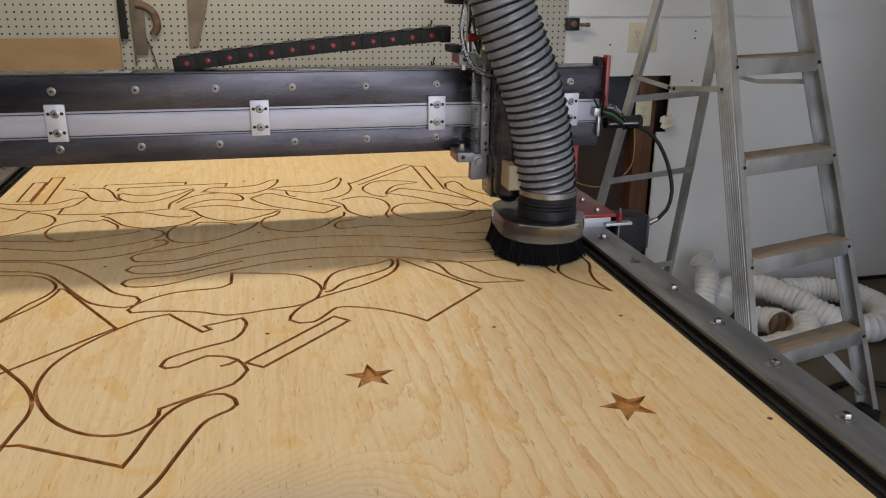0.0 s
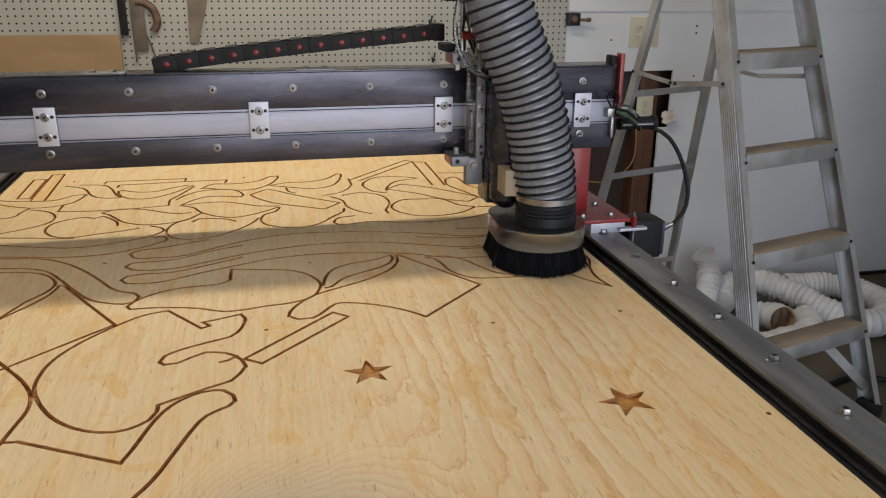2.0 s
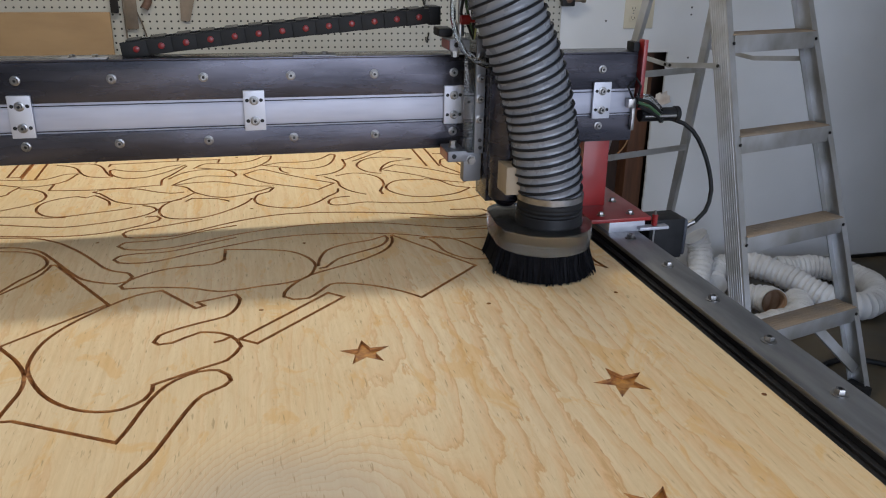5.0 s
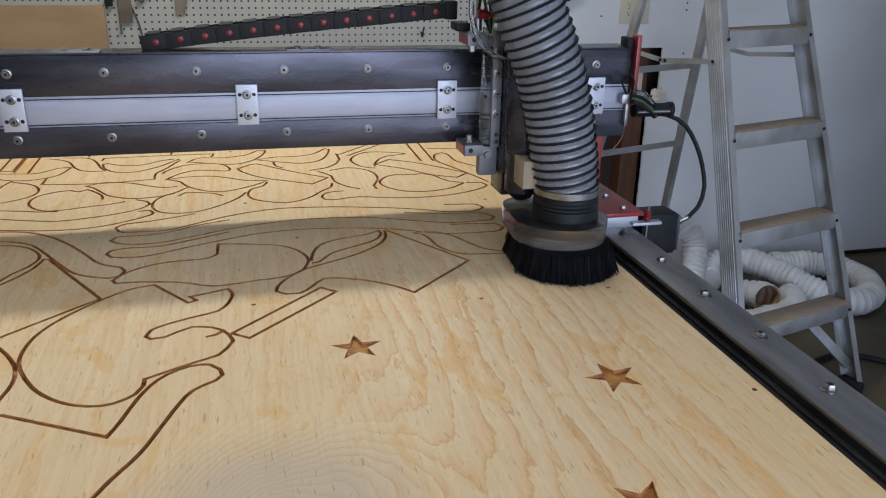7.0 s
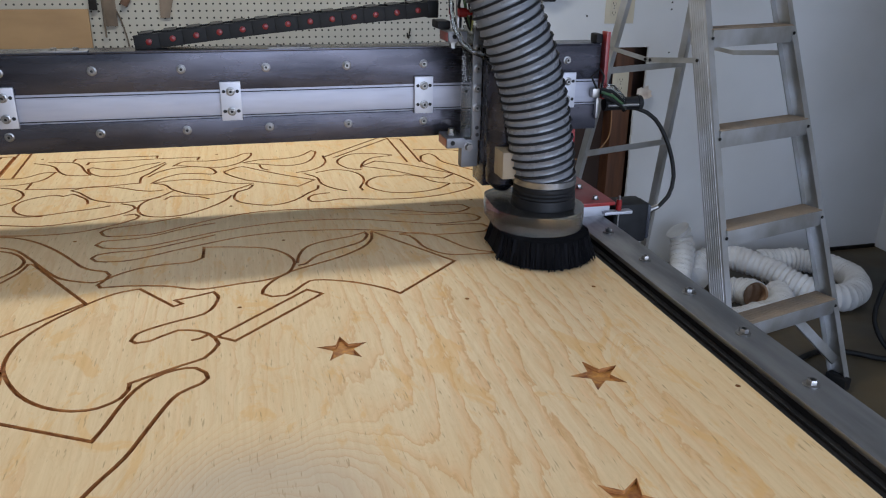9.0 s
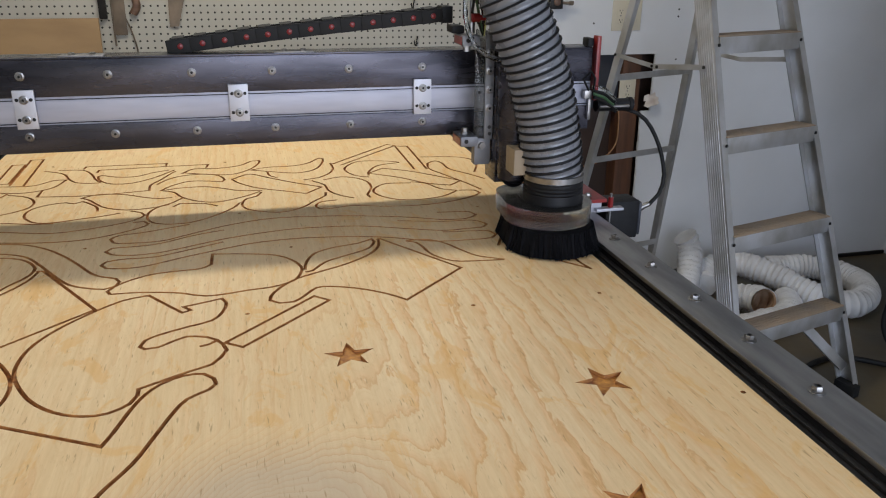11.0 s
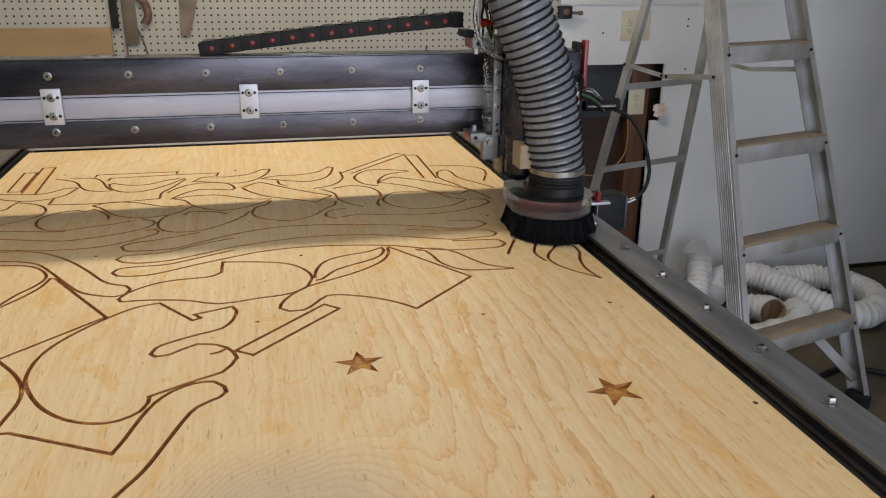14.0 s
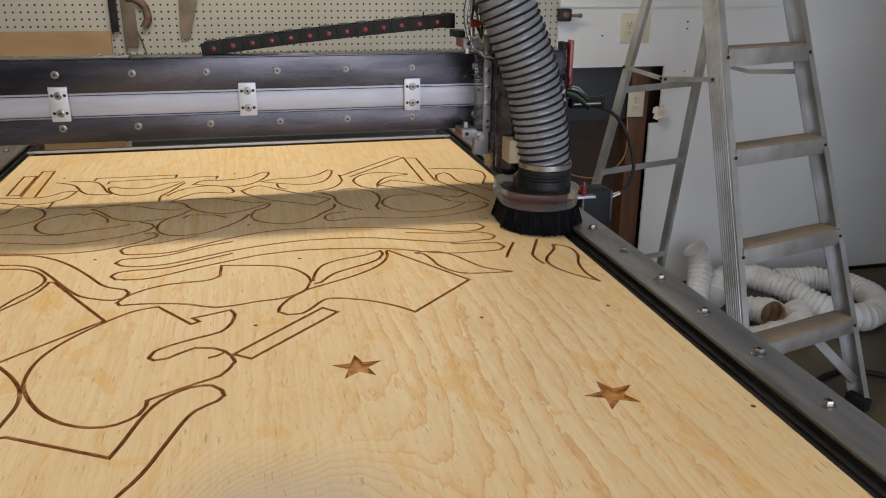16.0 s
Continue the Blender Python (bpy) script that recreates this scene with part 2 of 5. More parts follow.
    l.new(curve(fine, 0, 1, 0.46, 0.62), b.inputs["Roughness"])
    bp = n.new("ShaderNodeBump")
    bp.inputs["Strength"].default_value, bp.inputs["Distance"].default_value = 0.12, 0.001
    l.new(fine, bp.inputs["Height"])
    l.new(bp.outputs[0], b.inputs["Normal"])
    return m


def pegboard():
    """White hardboard with a square grid of 6 mm holes, 25 mm apart."""
    m = material("white_pegboard", (0.50, 0.48, 0.42), 0.55, second=(0.44, 0.42, 0.365), scale=3)
    nt = m.node_tree
    n, l = nt.nodes, nt.links
    b = n["Principled BSDF"]
    tc, mp = n.new("ShaderNodeTexCoord"), n.new("ShaderNodeMapping")
    mp.inputs["Scale"].default_value = (1 / 0.0254, 0, 1 / 0.0254)
    l.new(tc.outputs["Object"], mp.inputs["Vector"])
    fr, sub, ln = n.new("ShaderNodeVectorMath"), n.new("ShaderNodeVectorMath"), n.new("ShaderNodeVectorMath")
    fr.operation, sub.operation, ln.operation = "FRACTION", "SUBTRACT", "LENGTH"
    sub.inputs[1].default_value = (0.5, 0, 0.5)
    l.new(mp.outputs[0], fr.inputs[0])
    l.new(fr.outputs[0], sub.inputs[0])
    l.new(sub.outputs[0], ln.inputs[0])
    inside = n.new("ShaderNodeMapRange")
    inside.inputs["From Min"].default_value, inside.inputs["From Max"].default_value = 0.165, 0.135
    l.new(ln.outputs["Value"], inside.inputs["Value"])
    mx = n.new("ShaderNodeMix")
    mx.data_type = "RGBA"
    old = b.inputs["Base Color"].links[0].from_socket
    l.new(inside.outputs[0], mx.inputs["Factor"])
    l.new(old, mx.inputs["A"])
    mx.inputs["B"].default_value = (0.02, 0.018, 0.015, 1)
    l.new(mx.outputs["Result"], b.inputs["Base Color"])
    return m


M_PLY = plywood()
M_PEG = pegboard()

# ---------------- mesh tools ----------------


def mesh_of(name, bm, mats, smooth=True):
    bmesh.ops.recalc_face_normals(bm, faces=bm.faces)
    me = bpy.data.meshes.new(name)
    bm.to_mesh(me)
    bm.free()
    for m in (mats if isinstance(mats, (list, tuple)) else [mats]):
        me.materials.append(m)
    if smooth:
        me.polygons.foreach_set("use_smooth", [True] * len(me.polygons))
        me.set_sharp_from_angle(angle=radians(38))
    return me


def part(name, bm, mats, parent, label=""):
    ob = new(name, mesh_of(name, bm, mats))
    ob.parent = parent
    return tagged(ob, label)


def piece(name, me, parent, m):
    """A further object on shared mesh data."""
    ob = new(name, me)
    ob.parent = parent
    ob.matrix_basis = m
    return ob


def thing(name, label, category, at=(0, 0, 0), group="", kind=""):
    ob = new(name)
    ob.location = at
    ob.empty_display_size = 0.05
    return tagged(ob, label, category, group, kind)


def box(bm, x0, x1, y0, y1, z0, z1, bevel=0.0, m=None, mat=0):
    v = [bm.verts.new((x, y, z)) for x in (x0, x1) for y in (y0, y1) for z in (z0, z1)]
    f = [bm.faces.new([v[i] for i in q]) for q in ((0, 1, 3, 2), (4, 6, 7, 5), (0, 4, 5, 1), (2, 3, 7, 6), (0, 2, 6, 4), (1, 5, 7, 3))]
    for q in f:
        q.material_index = mat
    if bevel:
        es = list({e for q in f for e in q.edges})
        r = bmesh.ops.bevel(bm, geom=es, offset=bevel, segments=2, profile=0.6, affect="EDGES")
        for q in r["faces"]:
            q.material_index = mat
        v = list({w for q in r["faces"] for w in q.verts} | {w for w in v if w.is_valid})
    if m is not None:
        bmesh.ops.transform(bm, matrix=m, verts=v)
    return bm


def frames_along(pts):
    pts = [Vector(p) for p in pts]
    out, side = [], None
    for i, p in enumerate(pts):
        d = (pts[min(i + 1, len(pts) - 1)] - pts[max(i - 1, 0)]).normalized()
        if side is None:
            side = d.orthogonal().normalized()
        side = (side - d * side.dot(d)).normalized()
        out.append((p, side, d.cross(side)))
    return out


def tube(bm, pts, r, seg=12, caps=True, mat=0):
    """A round tube along points; r is one radius or one for each point."""
    rows = []
    for i, (p, a, b) in enumerate(frames_along(pts)):
        q = r[i] if isinstance(r, (list, tuple)) else r
        rows.append([bm.verts.new(p + (a * math.cos(t) + b * math.sin(t)) * q) for t in (2 * math.pi * k / seg for k in range(seg))])
    for u, w in zip(rows, rows[1:]):
        for k in range(seg):
            bm.faces.new((u[k], u[(k + 1) % seg], w[(k + 1) % seg], w[k])).material_index = mat
    if caps:
        bm.faces.new(rows[0][::-1]).material_index = mat
        bm.faces.new(rows[-1]).material_index = mat
    return bm


def lathe(bm, c, axis, profile, seg=20, mat=0):
    """Rings (distance along axis, radius) about an axis through c."""
    axis = Vector(axis).normalized()
    return tube_rings(bm, [(Vector(c) + axis * d, r) for d, r in profile], axis, seg, mat)


def tube_rings(bm, rings, axis, seg, mat):
    a = axis.orthogonal().normalized()
    b = axis.cross(a)
    rows = [[bm.verts.new(p + (a * math.cos(t) + b * math.sin(t)) * r) for t in (2 * math.pi * k / seg for k in range(seg))] for p, r in rings]
    for u, w in zip(rows, rows[1:]):
        for k in range(seg):
            bm.faces.new((u[k], u[(k + 1) % seg], w[(k + 1) % seg], w[k])).material_index = mat
    bm.faces.new(rows[0][::-1]).material_index = mat
    bm.faces.new(rows[-1]).material_index = mat
    return bm


def extrude_outline(bm, pts, z0, z1, mat=0):
    lo, hi = [bm.verts.new((x, y, z0)) for x, y in pts], [bm.verts.new((x, y, z1)) for x, y in pts]
    bm.faces.new(lo[::-1]).material_index = mat
    bm.faces.new(hi).material_index = mat
    for i in range(len(pts)):
        j = (i + 1) % len(pts)
        bm.faces.new((lo[i], lo[j], hi[j], hi[i])).material_index = mat
    return bm


def spline(pts, step=0.02):
    """Catmull-Rom through points of any dimension."""
    p = [Vector(q) for q in pts]
    p = [2 * p[0] - p[1], *p, 2 * p[-1] - p[-2]]
    out = []
    for a, b, c, d in zip(p, p[1:], p[2:], p[3:]):
        k = max(1, int((c - b).length / step))
        for i in range(k):
            t = i / k
            out.append(0.5 * (2 * b + (c - a) * t + (2 * a - 5 * b + 4 * c - d) * t * t + (3 * b - a - 3 * c + d) * t ** 3))
    return [*out, p[-2]]


def B():
    return bmesh.new()


def bolt_mesh(r=0.0062, washer=0.0105, height=0.006):
    """Hex flange head on a washer, axis +z, with a recessed dark socket."""
    bm = B()
    lathe(bm, (0, 0, 0), (0, 0, 1), [(0, washer), (0.0012, washer), (0.0016, washer * 0.92)], 20)
    lathe(bm, (0, 0, 0.0016), (0, 0, 1), [(0, r * 1.12), (height * 0.8, r * 1.12), (height, r * 0.95), (height, r * 0.60), (height * 0.5, r * 0.56)], 6)
    lathe(bm, (0, 0, 0.0016 + height * 0.52), (0, 0, 1), [(0, r * 0.54), (0.0006, r * 0.52)], 6, mat=1)
    return mesh_of("bolt", bm, [M_BRIGHT, M_HOLE])


ZS = 0.966  # top of the plywood sheet
YW = 3.30   # back wall
XR, XL, YF, ZC = 3.27, -3.0, -1.3, 2.65


# ---------------- the room ----------------
def room():
    bm = B()
    box(bm, XL - 0.2, XR + 0.2, YF - 3.0, YW + 0.6, -0.12, 0.0)
    tagged(new("floor", mesh_of("floor", bm, M_FLOOR)), "stained grey concrete workshop floor with brown patches", "floor", kind="structure")
    bm = B()
    box(bm, XL - 0.2, XR + 0.2, YF - 0.2, YW + 0.6, ZC, ZC + 0.1)
    tagged(new("ceiling", mesh_of("ceiling", bm, M_CEIL)), "plain white workshop ceiling", "ceiling", kind="structure")
    # back wall with the cut-out beside the ladder
    hx0, hx1, hx2, hz1 = 1.18, 1.772, 1.808, 1.066
    rng = random.Random(21)
    bm = B()
    box(bm, XL, hx0, YW, YW + 0.012, 0, ZC)
    box(bm, hx2, XR, YW, YW + 0.012, 0, ZC)
    box(bm, hx0, hx2, YW, YW + 0.012, hz1, ZC)
    # the hand-cut edge: wider at the top, ragged below the tear
    zs = [0.0]
    while zs[-1] < 0.80:
        zs.append(min(0.815, zs[-1] + rng.uniform(0.010, 0.020)))
    for za, zb in zip(zs, zs[1:]):
        box(bm, hx1 + rng.uniform(-0.0014, 0.0014) - 0.010 * za, hx2, YW, YW + 0.012, za, zb)
    tagged(new("wall_back", mesh_of("wall_back", bm, M_WALL)), "white painted drywall with a rough cut opening", "wall", kind="structure")
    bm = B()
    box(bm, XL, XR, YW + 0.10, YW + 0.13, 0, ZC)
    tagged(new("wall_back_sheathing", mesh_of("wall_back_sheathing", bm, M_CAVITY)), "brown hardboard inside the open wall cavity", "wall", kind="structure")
    bm = B()
    box(bm, XR, XR + 0.12, 1.95, YW + 0.13, 0, ZC)
    # unseen jog, added to block daylight from the back wall's right end
    box(bm, 2.36, 2.48, YF, 1.95, 0, ZC)
    box(bm, 2.48, XR, 1.83, 1.95, 0, ZC)
    tagged(new("wall_right", mesh_of("wall_right", bm, M_WALL)), "white painted side wall with an added unseen jog that shades the back wall", "wall", kind="structure")
    bm = B()
    box(bm, XL - 0.12, XL, YF, YW + 0.13, 0, ZC)
    tagged(new("wall_left", mesh_of("wall_left", bm, M_WALL)), "white painted side wall", "wall", kind="structure")
    # front wall with the open door that lets the day in
    bm = B()
    box(bm, XL, -1.15, YF - 0.12, YF, 0, ZC)
    box(bm, 2.30, XR, YF - 0.12, YF, 0, ZC)
    box(bm, -1.15, 2.30, YF - 0.12, YF, 2.46, ZC)
    tagged(new("wall_front", mesh_of("wall_front", bm, M_WALL)), "white painted wall with an open garage doorway", "wall", kind="structure")
    bm = B()
    box(bm, 1.80, XR - 0.01, YW - 0.012, YW - 0.002, 0.0, 0.018)
    tagged(new("baseboard", mesh_of("baseboard", bm, M_DARKRAIL)), "dark sealing strip along the wall foot", "baseboard", kind="structure")
    bm = B()
    box(bm, XL + 0.01, 1.292, YW - 0.008, YW - 0.001, 0.6, 2.4, 0.001)
    tagged(new("pegboard_panel", mesh_of("pegboard_panel", bm, M_PEG)), "white perforated pegboard panel on the wall", "pegboard", kind="structure")
    bm = B()
    box(bm, 1.297, XR - 0.002, YW - 0.0075, YW - 0.001, 1.318, 2.64)
    tagged(new("wall_board_upper", mesh_of("wall_board_upper", bm, M_WALL)), "white wallboard sheet above a straight joint", "wall", kind="structure")
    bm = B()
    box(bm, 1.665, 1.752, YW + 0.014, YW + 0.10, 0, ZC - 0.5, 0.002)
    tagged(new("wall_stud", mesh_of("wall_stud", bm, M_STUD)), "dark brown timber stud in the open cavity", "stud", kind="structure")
    bm = B()
    box(bm, 1.19, 1.655, YW + 0.03, YW + 0.05, 0.83, 1.066, 0.002)
    tagged(new("steel_backing_plate", mesh_of("steel_backing_plate", bm, M_PANELGREY)), "dark grey steel plate set in the wall opening", "plate", kind="structure")


room()


# ---------------- the machine table ----------------
def machine_table():
    t = thing("router_table", "steel router table with black rails beside the plywood", "machine table", (0, 0, 0))
    bm = B()
    box(bm, -0.62, 0.62, -0.10, 2.60, ZS - 0.048, ZS - 0.0195, 0.002)
    part("spoilboard", bm, M_SPOIL, t, "brown fibre spoilboard")
    for s in (-1, 1):
        bm = B()
        x0, x1 = sorted((s * 0.617, s * 0.640))
        box(bm, x0, x1, -0.12, 2.66, ZS - 0.12, ZS - 0.006, 0.002)
        part("inner_rail", bm, M_DARKRAIL, t)
        bm = B()
        box(bm, *sorted((s * 0.6402, s * 0.700)), -0.12, 2.66, ZS - 0.12, ZS + 0.004, 0.002)
        part("side_rail", bm, M_DARKRAIL, t, "black steel side rail")
        bm = B()
        box(bm, *sorted((s * 0.624, s * 0.632)), -0.12, 2.66, ZS - 0.0058, ZS - 0.001, 0.001)
        part("guide_lip", bm, M_DARKRAIL, t)
        bm = B()
        box(bm, *sorted((s * 0.634, s * 0.702)), -0.12, 2.66, ZS + 0.006, ZS + 0.014, 0.0015)
        part("rail_strip", bm, M_RAILSTEEL, t, "bare grey steel rail strip")
        for i in range(19):
            y = 1.463 + 0.142 * (8 - i)
            if -0.1 < y < 2.62:
                ob = piece("rail_bolt", BOLT_RAIL, t, pose(s * 0.670, y, ZS + 0.0142, 0, 0, 37 * i))
    bm = B()
    box(bm, -0.60, 0.60, 2.452, 2.50, ZS - 0.10, ZS + 0.004, 0.003)
    part("end_rail", bm, M_DARKRAIL, t)
    bm = B()
    box(bm, -0.615, 0.615, 2.446, 2.456, ZS + 0.0045, ZS + 0.010, 0.001)
    part("end_strip", bm, M_ALUPLATE, t, "thin bright steel edge strip")
    for s in (-1, 1):
        for y in (0.05, 1.28, 2.52):
            bm = B()
            box(bm, s * 0.655 - 0.04, s * 0.655 + 0.04, y - 0.04, y + 0.04, 0.0, ZS - 0.121, 0.004)
            part("leg", bm, M_DARKRAIL, t)
    for y in (0.05, 2.52):
        bm = B()
        box(bm, -0.614, 0.614, y - 0.03, y + 0.03, ZS - 0.16, ZS - 0.05, 0.003)
        part("cross_beam", bm, M_DARKRAIL, t)


BOLT_RAIL = bolt_mesh(0.0063, 0.0108, 0.0062)
BOLT = bolt_mesh(0.0049, 0.0078, 0.0055)
machine_table()


# ---------------- the plywood sheet ----------------
CUTS = []


def lines_cut(*mm):
    CUTS.append([Vector((x / 1000, y / 1000)) for x, y in mm])


def curve_cut(*mm):
    CUTS.append([Vector(p[:2]) for p in spline([(x / 1000, y / 1000, 0) for x, y in mm], 0.012)])


def carved_design():
    """Outlines of the design, in millimetres on the sheet, cut with a 6 mm bit."""
    lines_cut((-563, 2017), (-567, 2199), (-537, 2199), (-534, 2015), (-563, 2017))
    lines_cut((-528, 1999), (-533, 2246), (-503, 2246), (-497, 1993))
    curve_cut((-600, 2011), (-573, 1999), (-523, 1989), (-474, 1988), (-438, 2025), (-411, 2025))
    curve_cut((-411, 2025), (-427, 1964), (-463, 1934), (-509, 1930), (-562, 1955), (-600, 1983))
    curve_cut((-475, 2118), (-446, 2101), (-422, 2074), (-405, 2029), (-383, 1994), (-350, 1982), (-330, 1982))
    curve_cut((-443, 2122), (-389, 2111), (-363, 2073), (-345, 2016), (-331, 1988))
    lines_cut((-387, 2122), (-385, 2144), (-191, 2139), (-192, 2116))
    lines_cut((-350, 2081), (-349, 2103), (-207, 2107), (-88, 2106), (-92, 2077))
    curve_cut((-183, 2068), (-216, 2053), (-253, 2023), (-299, 2027), (-334, 2050), (-342, 2042), (-333, 2003), (-304, 1967), (-259, 1963), (-218, 1995), (-194, 2026), (-170, 2065))
    curve_cut((-212, 1890), (-213, 1938), (-196, 1975), (-174, 2033), (-166, 2053))
    lines_cut((-448, 1890), (-447, 1944))
    curve_cut((-448, 1890), (-382, 1880), (-311, 1878), (-218, 1891))
    curve_cut((-585, 1846), (-539, 1861), (-528, 1872), (-527, 1893), (-522, 1910), (-517, 1927))
    curve_cut((-512, 1917), (-480, 1901), (-455, 1874), (-444, 1841), (-448, 1809), (-470, 1782), (-512, 1756), (-553, 1731))
    curve_cut((-360, 1819), (-379, 1832), (-412, 1822), (-440, 1795), (-445, 1753), (-432, 1720), (-409, 1697), (-376, 1693), (-330, 1706), (-283, 1718), (-259, 1729))
    curve_cut((-360, 1819), (-345, 1833), (-324, 1807), (-309, 1783), (-304, 1754))
    curve_cut((-352, 1860), (-334, 1874), (-311, 1883), (-261, 1868), (-216, 1836), (-185, 1821), (-161, 1824))
    curve_cut((-352, 1860), (-335, 1844), (-312, 1805), (-291, 1775), (-248, 1750), (-202, 1752), (-163, 1769))
    curve_cut((-551, 1724), (-501, 1713), (-457, 1704), (-413, 1690), (-380, 1687))
    curve_cut((-538, 1678), (-488, 1661), (-433, 1642), (-369, 1625), (-314, 1634), (-263, 1651), (-223, 1675), (-205, 1705), (-213, 1723), (-235, 1739))
    curve_cut((-517, 1602), (-471, 1592), (-389, 1574), (-329, 1570), (-280, 1579), (-231, 1605), (-197, 1633), (-193, 1647), (-203, 1663), (-221, 1660))
    curve_cut((-147, 2028), (-122, 2067), (-67, 2061), (-11, 2078), (21, 2119), (40, 2121), (35, 2080), (10, 2028), (-25, 1997), (-66, 2000), (-141, 2032))
    curve_cut((17, 2026), (59, 2046), (116, 2046), (161, 2066), (195, 2114), (205, 2106), (194, 2047), (169, 1995), (125, 1976), (71, 1998), (22, 2025))
    curve_cut((-184, 1889), (-167, 1919), (-130, 1951), (-91, 1947), (-52, 1934), (-46, 1948), (-59, 1988), (-93, 2011), (-146, 2006), (-183, 1972), (-198, 1940))
    curve_cut((-177, 1887), (-140, 1898), (-90, 1897), (-51, 1875), (-13, 1848), (35, 1838))
    curve_cut((-186, 1884), (-157, 1864), (-136, 1819), (-98, 1780), (-62, 1768), (-26, 1782), (12, 1810), (30, 1829))
    curve_cut((-28, 1950), (-5, 1976), (16, 1988), (55, 1948), (106, 1896), (174, 1837))
    curve_cut((-28, 1944), (-12, 1911), (26, 1863), (88, 1822), (131, 1794))
    lines_cut((174, 1837), (135, 1793))
    curve_cut((57, 1996), (61, 1962), (75, 1944))
    curve_cut((-138, 1811), (-158, 1780), (-185, 1753), (-199, 1716), (-197, 1677), (-182, 1648), (-148, 1633), (-105, 1639), (-61, 1674), (-26, 1719), (-14, 1750))
    curve_cut((35, 1824), (24, 1794), (1, 1777), (-8, 1740), (-0, 1705), (32, 1678), (73, 1665), (116, 1688), (151, 1736), (173, 1762), (178, 1789))
    curve_cut((-150, 1754), (-140, 1772), (-86, 1761), (-62, 1739))
    lines_cut((225, 2047), (401, 2234), (420, 2215), (245, 2031))
    lines_cut((419, 2201), (420, 1954))
    lines_cut((420, 2208), (453, 2201), (451, 1947))
    curve_cut((219, 2054), (219, 1996), (204, 1954), (176, 1922), (141, 1909))
    curve_cut((394, 2030), (352, 2051), (293, 2057), (254, 2011), (248, 1967), (266, 1920), (293, 1903))
    curve_cut((392, 2024), (337, 2006), (305, 1955), (298, 1918))
    curve_cut((187, 1899), (230, 1916), (269, 1892), (287, 1848), (284, 1799), (269, 1756), (271, 1733))
    curve_cut((157, 1895), (182, 1855), (186, 1806), (205, 1765), (233, 1736))
    lines_cut((304, 1939), (342, 1976))
    curve_cut((342, 1976), (404, 1934), (462, 1873), (506, 1822))
    lines_cut((506, 1822), (472, 1789))
    curve_cut((472, 1789), (421, 1819), (365, 1883), (303, 1933))
    curve_cut((382, 1828), (328, 1834), (299, 1810), (286, 1775), (297, 1736), (330, 1702), (379, 1692), (435, 1707), (473, 1740))
    curve_cut((474, 1745), (448, 1760), (433, 1782), (420, 1815), (390, 1836))
    curve_cut((464, 2071), (553, 2053), (590, 2014), (588, 1965), (563, 1896))
    curve_cut((467, 2003), (491, 2022), (503, 1995), (507, 1936), (538, 1884), (568, 1830))
    curve_cut((465, 1997), (458, 1946), (480, 1886), (514, 1800), (533, 1742))
    curve_cut((194, 1727), (162, 1721), (147, 1698), (151, 1673), (175, 1668), (225, 1678), (296, 1658), (370, 1651), (436, 1662), (496, 1689), (523, 1716), (517, 1736), (484, 1743))
    curve_cut((-115, 1623), (-157, 1607), (-198, 1592), (-239, 1584), (-254, 1564), (-246, 1543), (-223, 1535), (-162, 1534), (-122, 1555), (-37, 1602), (53, 1627), (169, 1617), (283, 1589), (350, 1563), (393, 1543), (441, 1540), (468, 1561), (459, 1583), (394, 1593))
    curve_cut((-48, 1573), (-101, 1554), (-161, 1521), (-201, 1514), (-245, 1512), (-254, 1495), (-241, 1478), (-206, 1467), (-158, 1471), (-119, 1487), (-37, 1523), (49, 1545), (116, 1551), (217, 1540), (313, 1502), (377, 1477), (424, 1478), (460, 1481), (472, 1496), (450, 1527), (391, 1532), (301, 1555))
    curve_cut((-48, 1503), (-118, 1469), (-166, 1450), (-218, 1450), (-246, 1442), (-252, 1427), (-242, 1411), (-208, 1403), (-172, 1409), (-116, 1436), (-37, 1469), (15, 1486), (89, 1493), (175, 1484), (260, 1462), (341, 1422), (406, 1414), (458, 1416), (472, 1433), (464, 1455), (431, 1462), (375, 1468))
    curve_cut((-514, 1592), (-468, 1582), (-407, 1568), (-361, 1534), (-324, 1490), (-292, 1441), (-261, 1389), (-241, 1371), (-220, 1359), (-212, 1343), (-217, 1324), (-233, 1316), (-261, 1327), (-290, 1347), (-319, 1389), (-354, 1449), (-387, 1498), (-425, 1521), (-454, 1527), (-499, 1537))
    curve_cut((-493, 1515), (-449, 1506), (-410, 1497), (-382, 1477), (-364, 1448), (-359, 1423), (-368, 1392), (-387, 1362), (-403, 1323), (-425, 1270))
    curve_cut((-426, 1274), (-400, 1312), (-376, 1347), (-358, 1385), (-351, 1419))
    lines_cut((-352, 1422), (-343, 1420), (-235, 1236), (-353, 1125), (-378, 1101))
    curve_cut((-160, 1274), (-197, 1262), (-237, 1226), (-270, 1186), (-293, 1148), (-306, 1108), (-308, 1060), (-297, 1021), (-271, 973), (-239, 940), (-205, 923), (-176, 923), (-153, 940), (-146, 958), (-146, 971))
    curve_cut((-146, 974), (-120, 988), (-86, 1006), (-58, 1019), (-47, 1036), (-39, 1056), (-44, 1075), (-52, 1089))
    lines_cut((-160, 1274), (-105, 1195), (-93, 1202), (-104, 1217))
    curve_cut((-104, 1217), (-75, 1226), (-47, 1236))
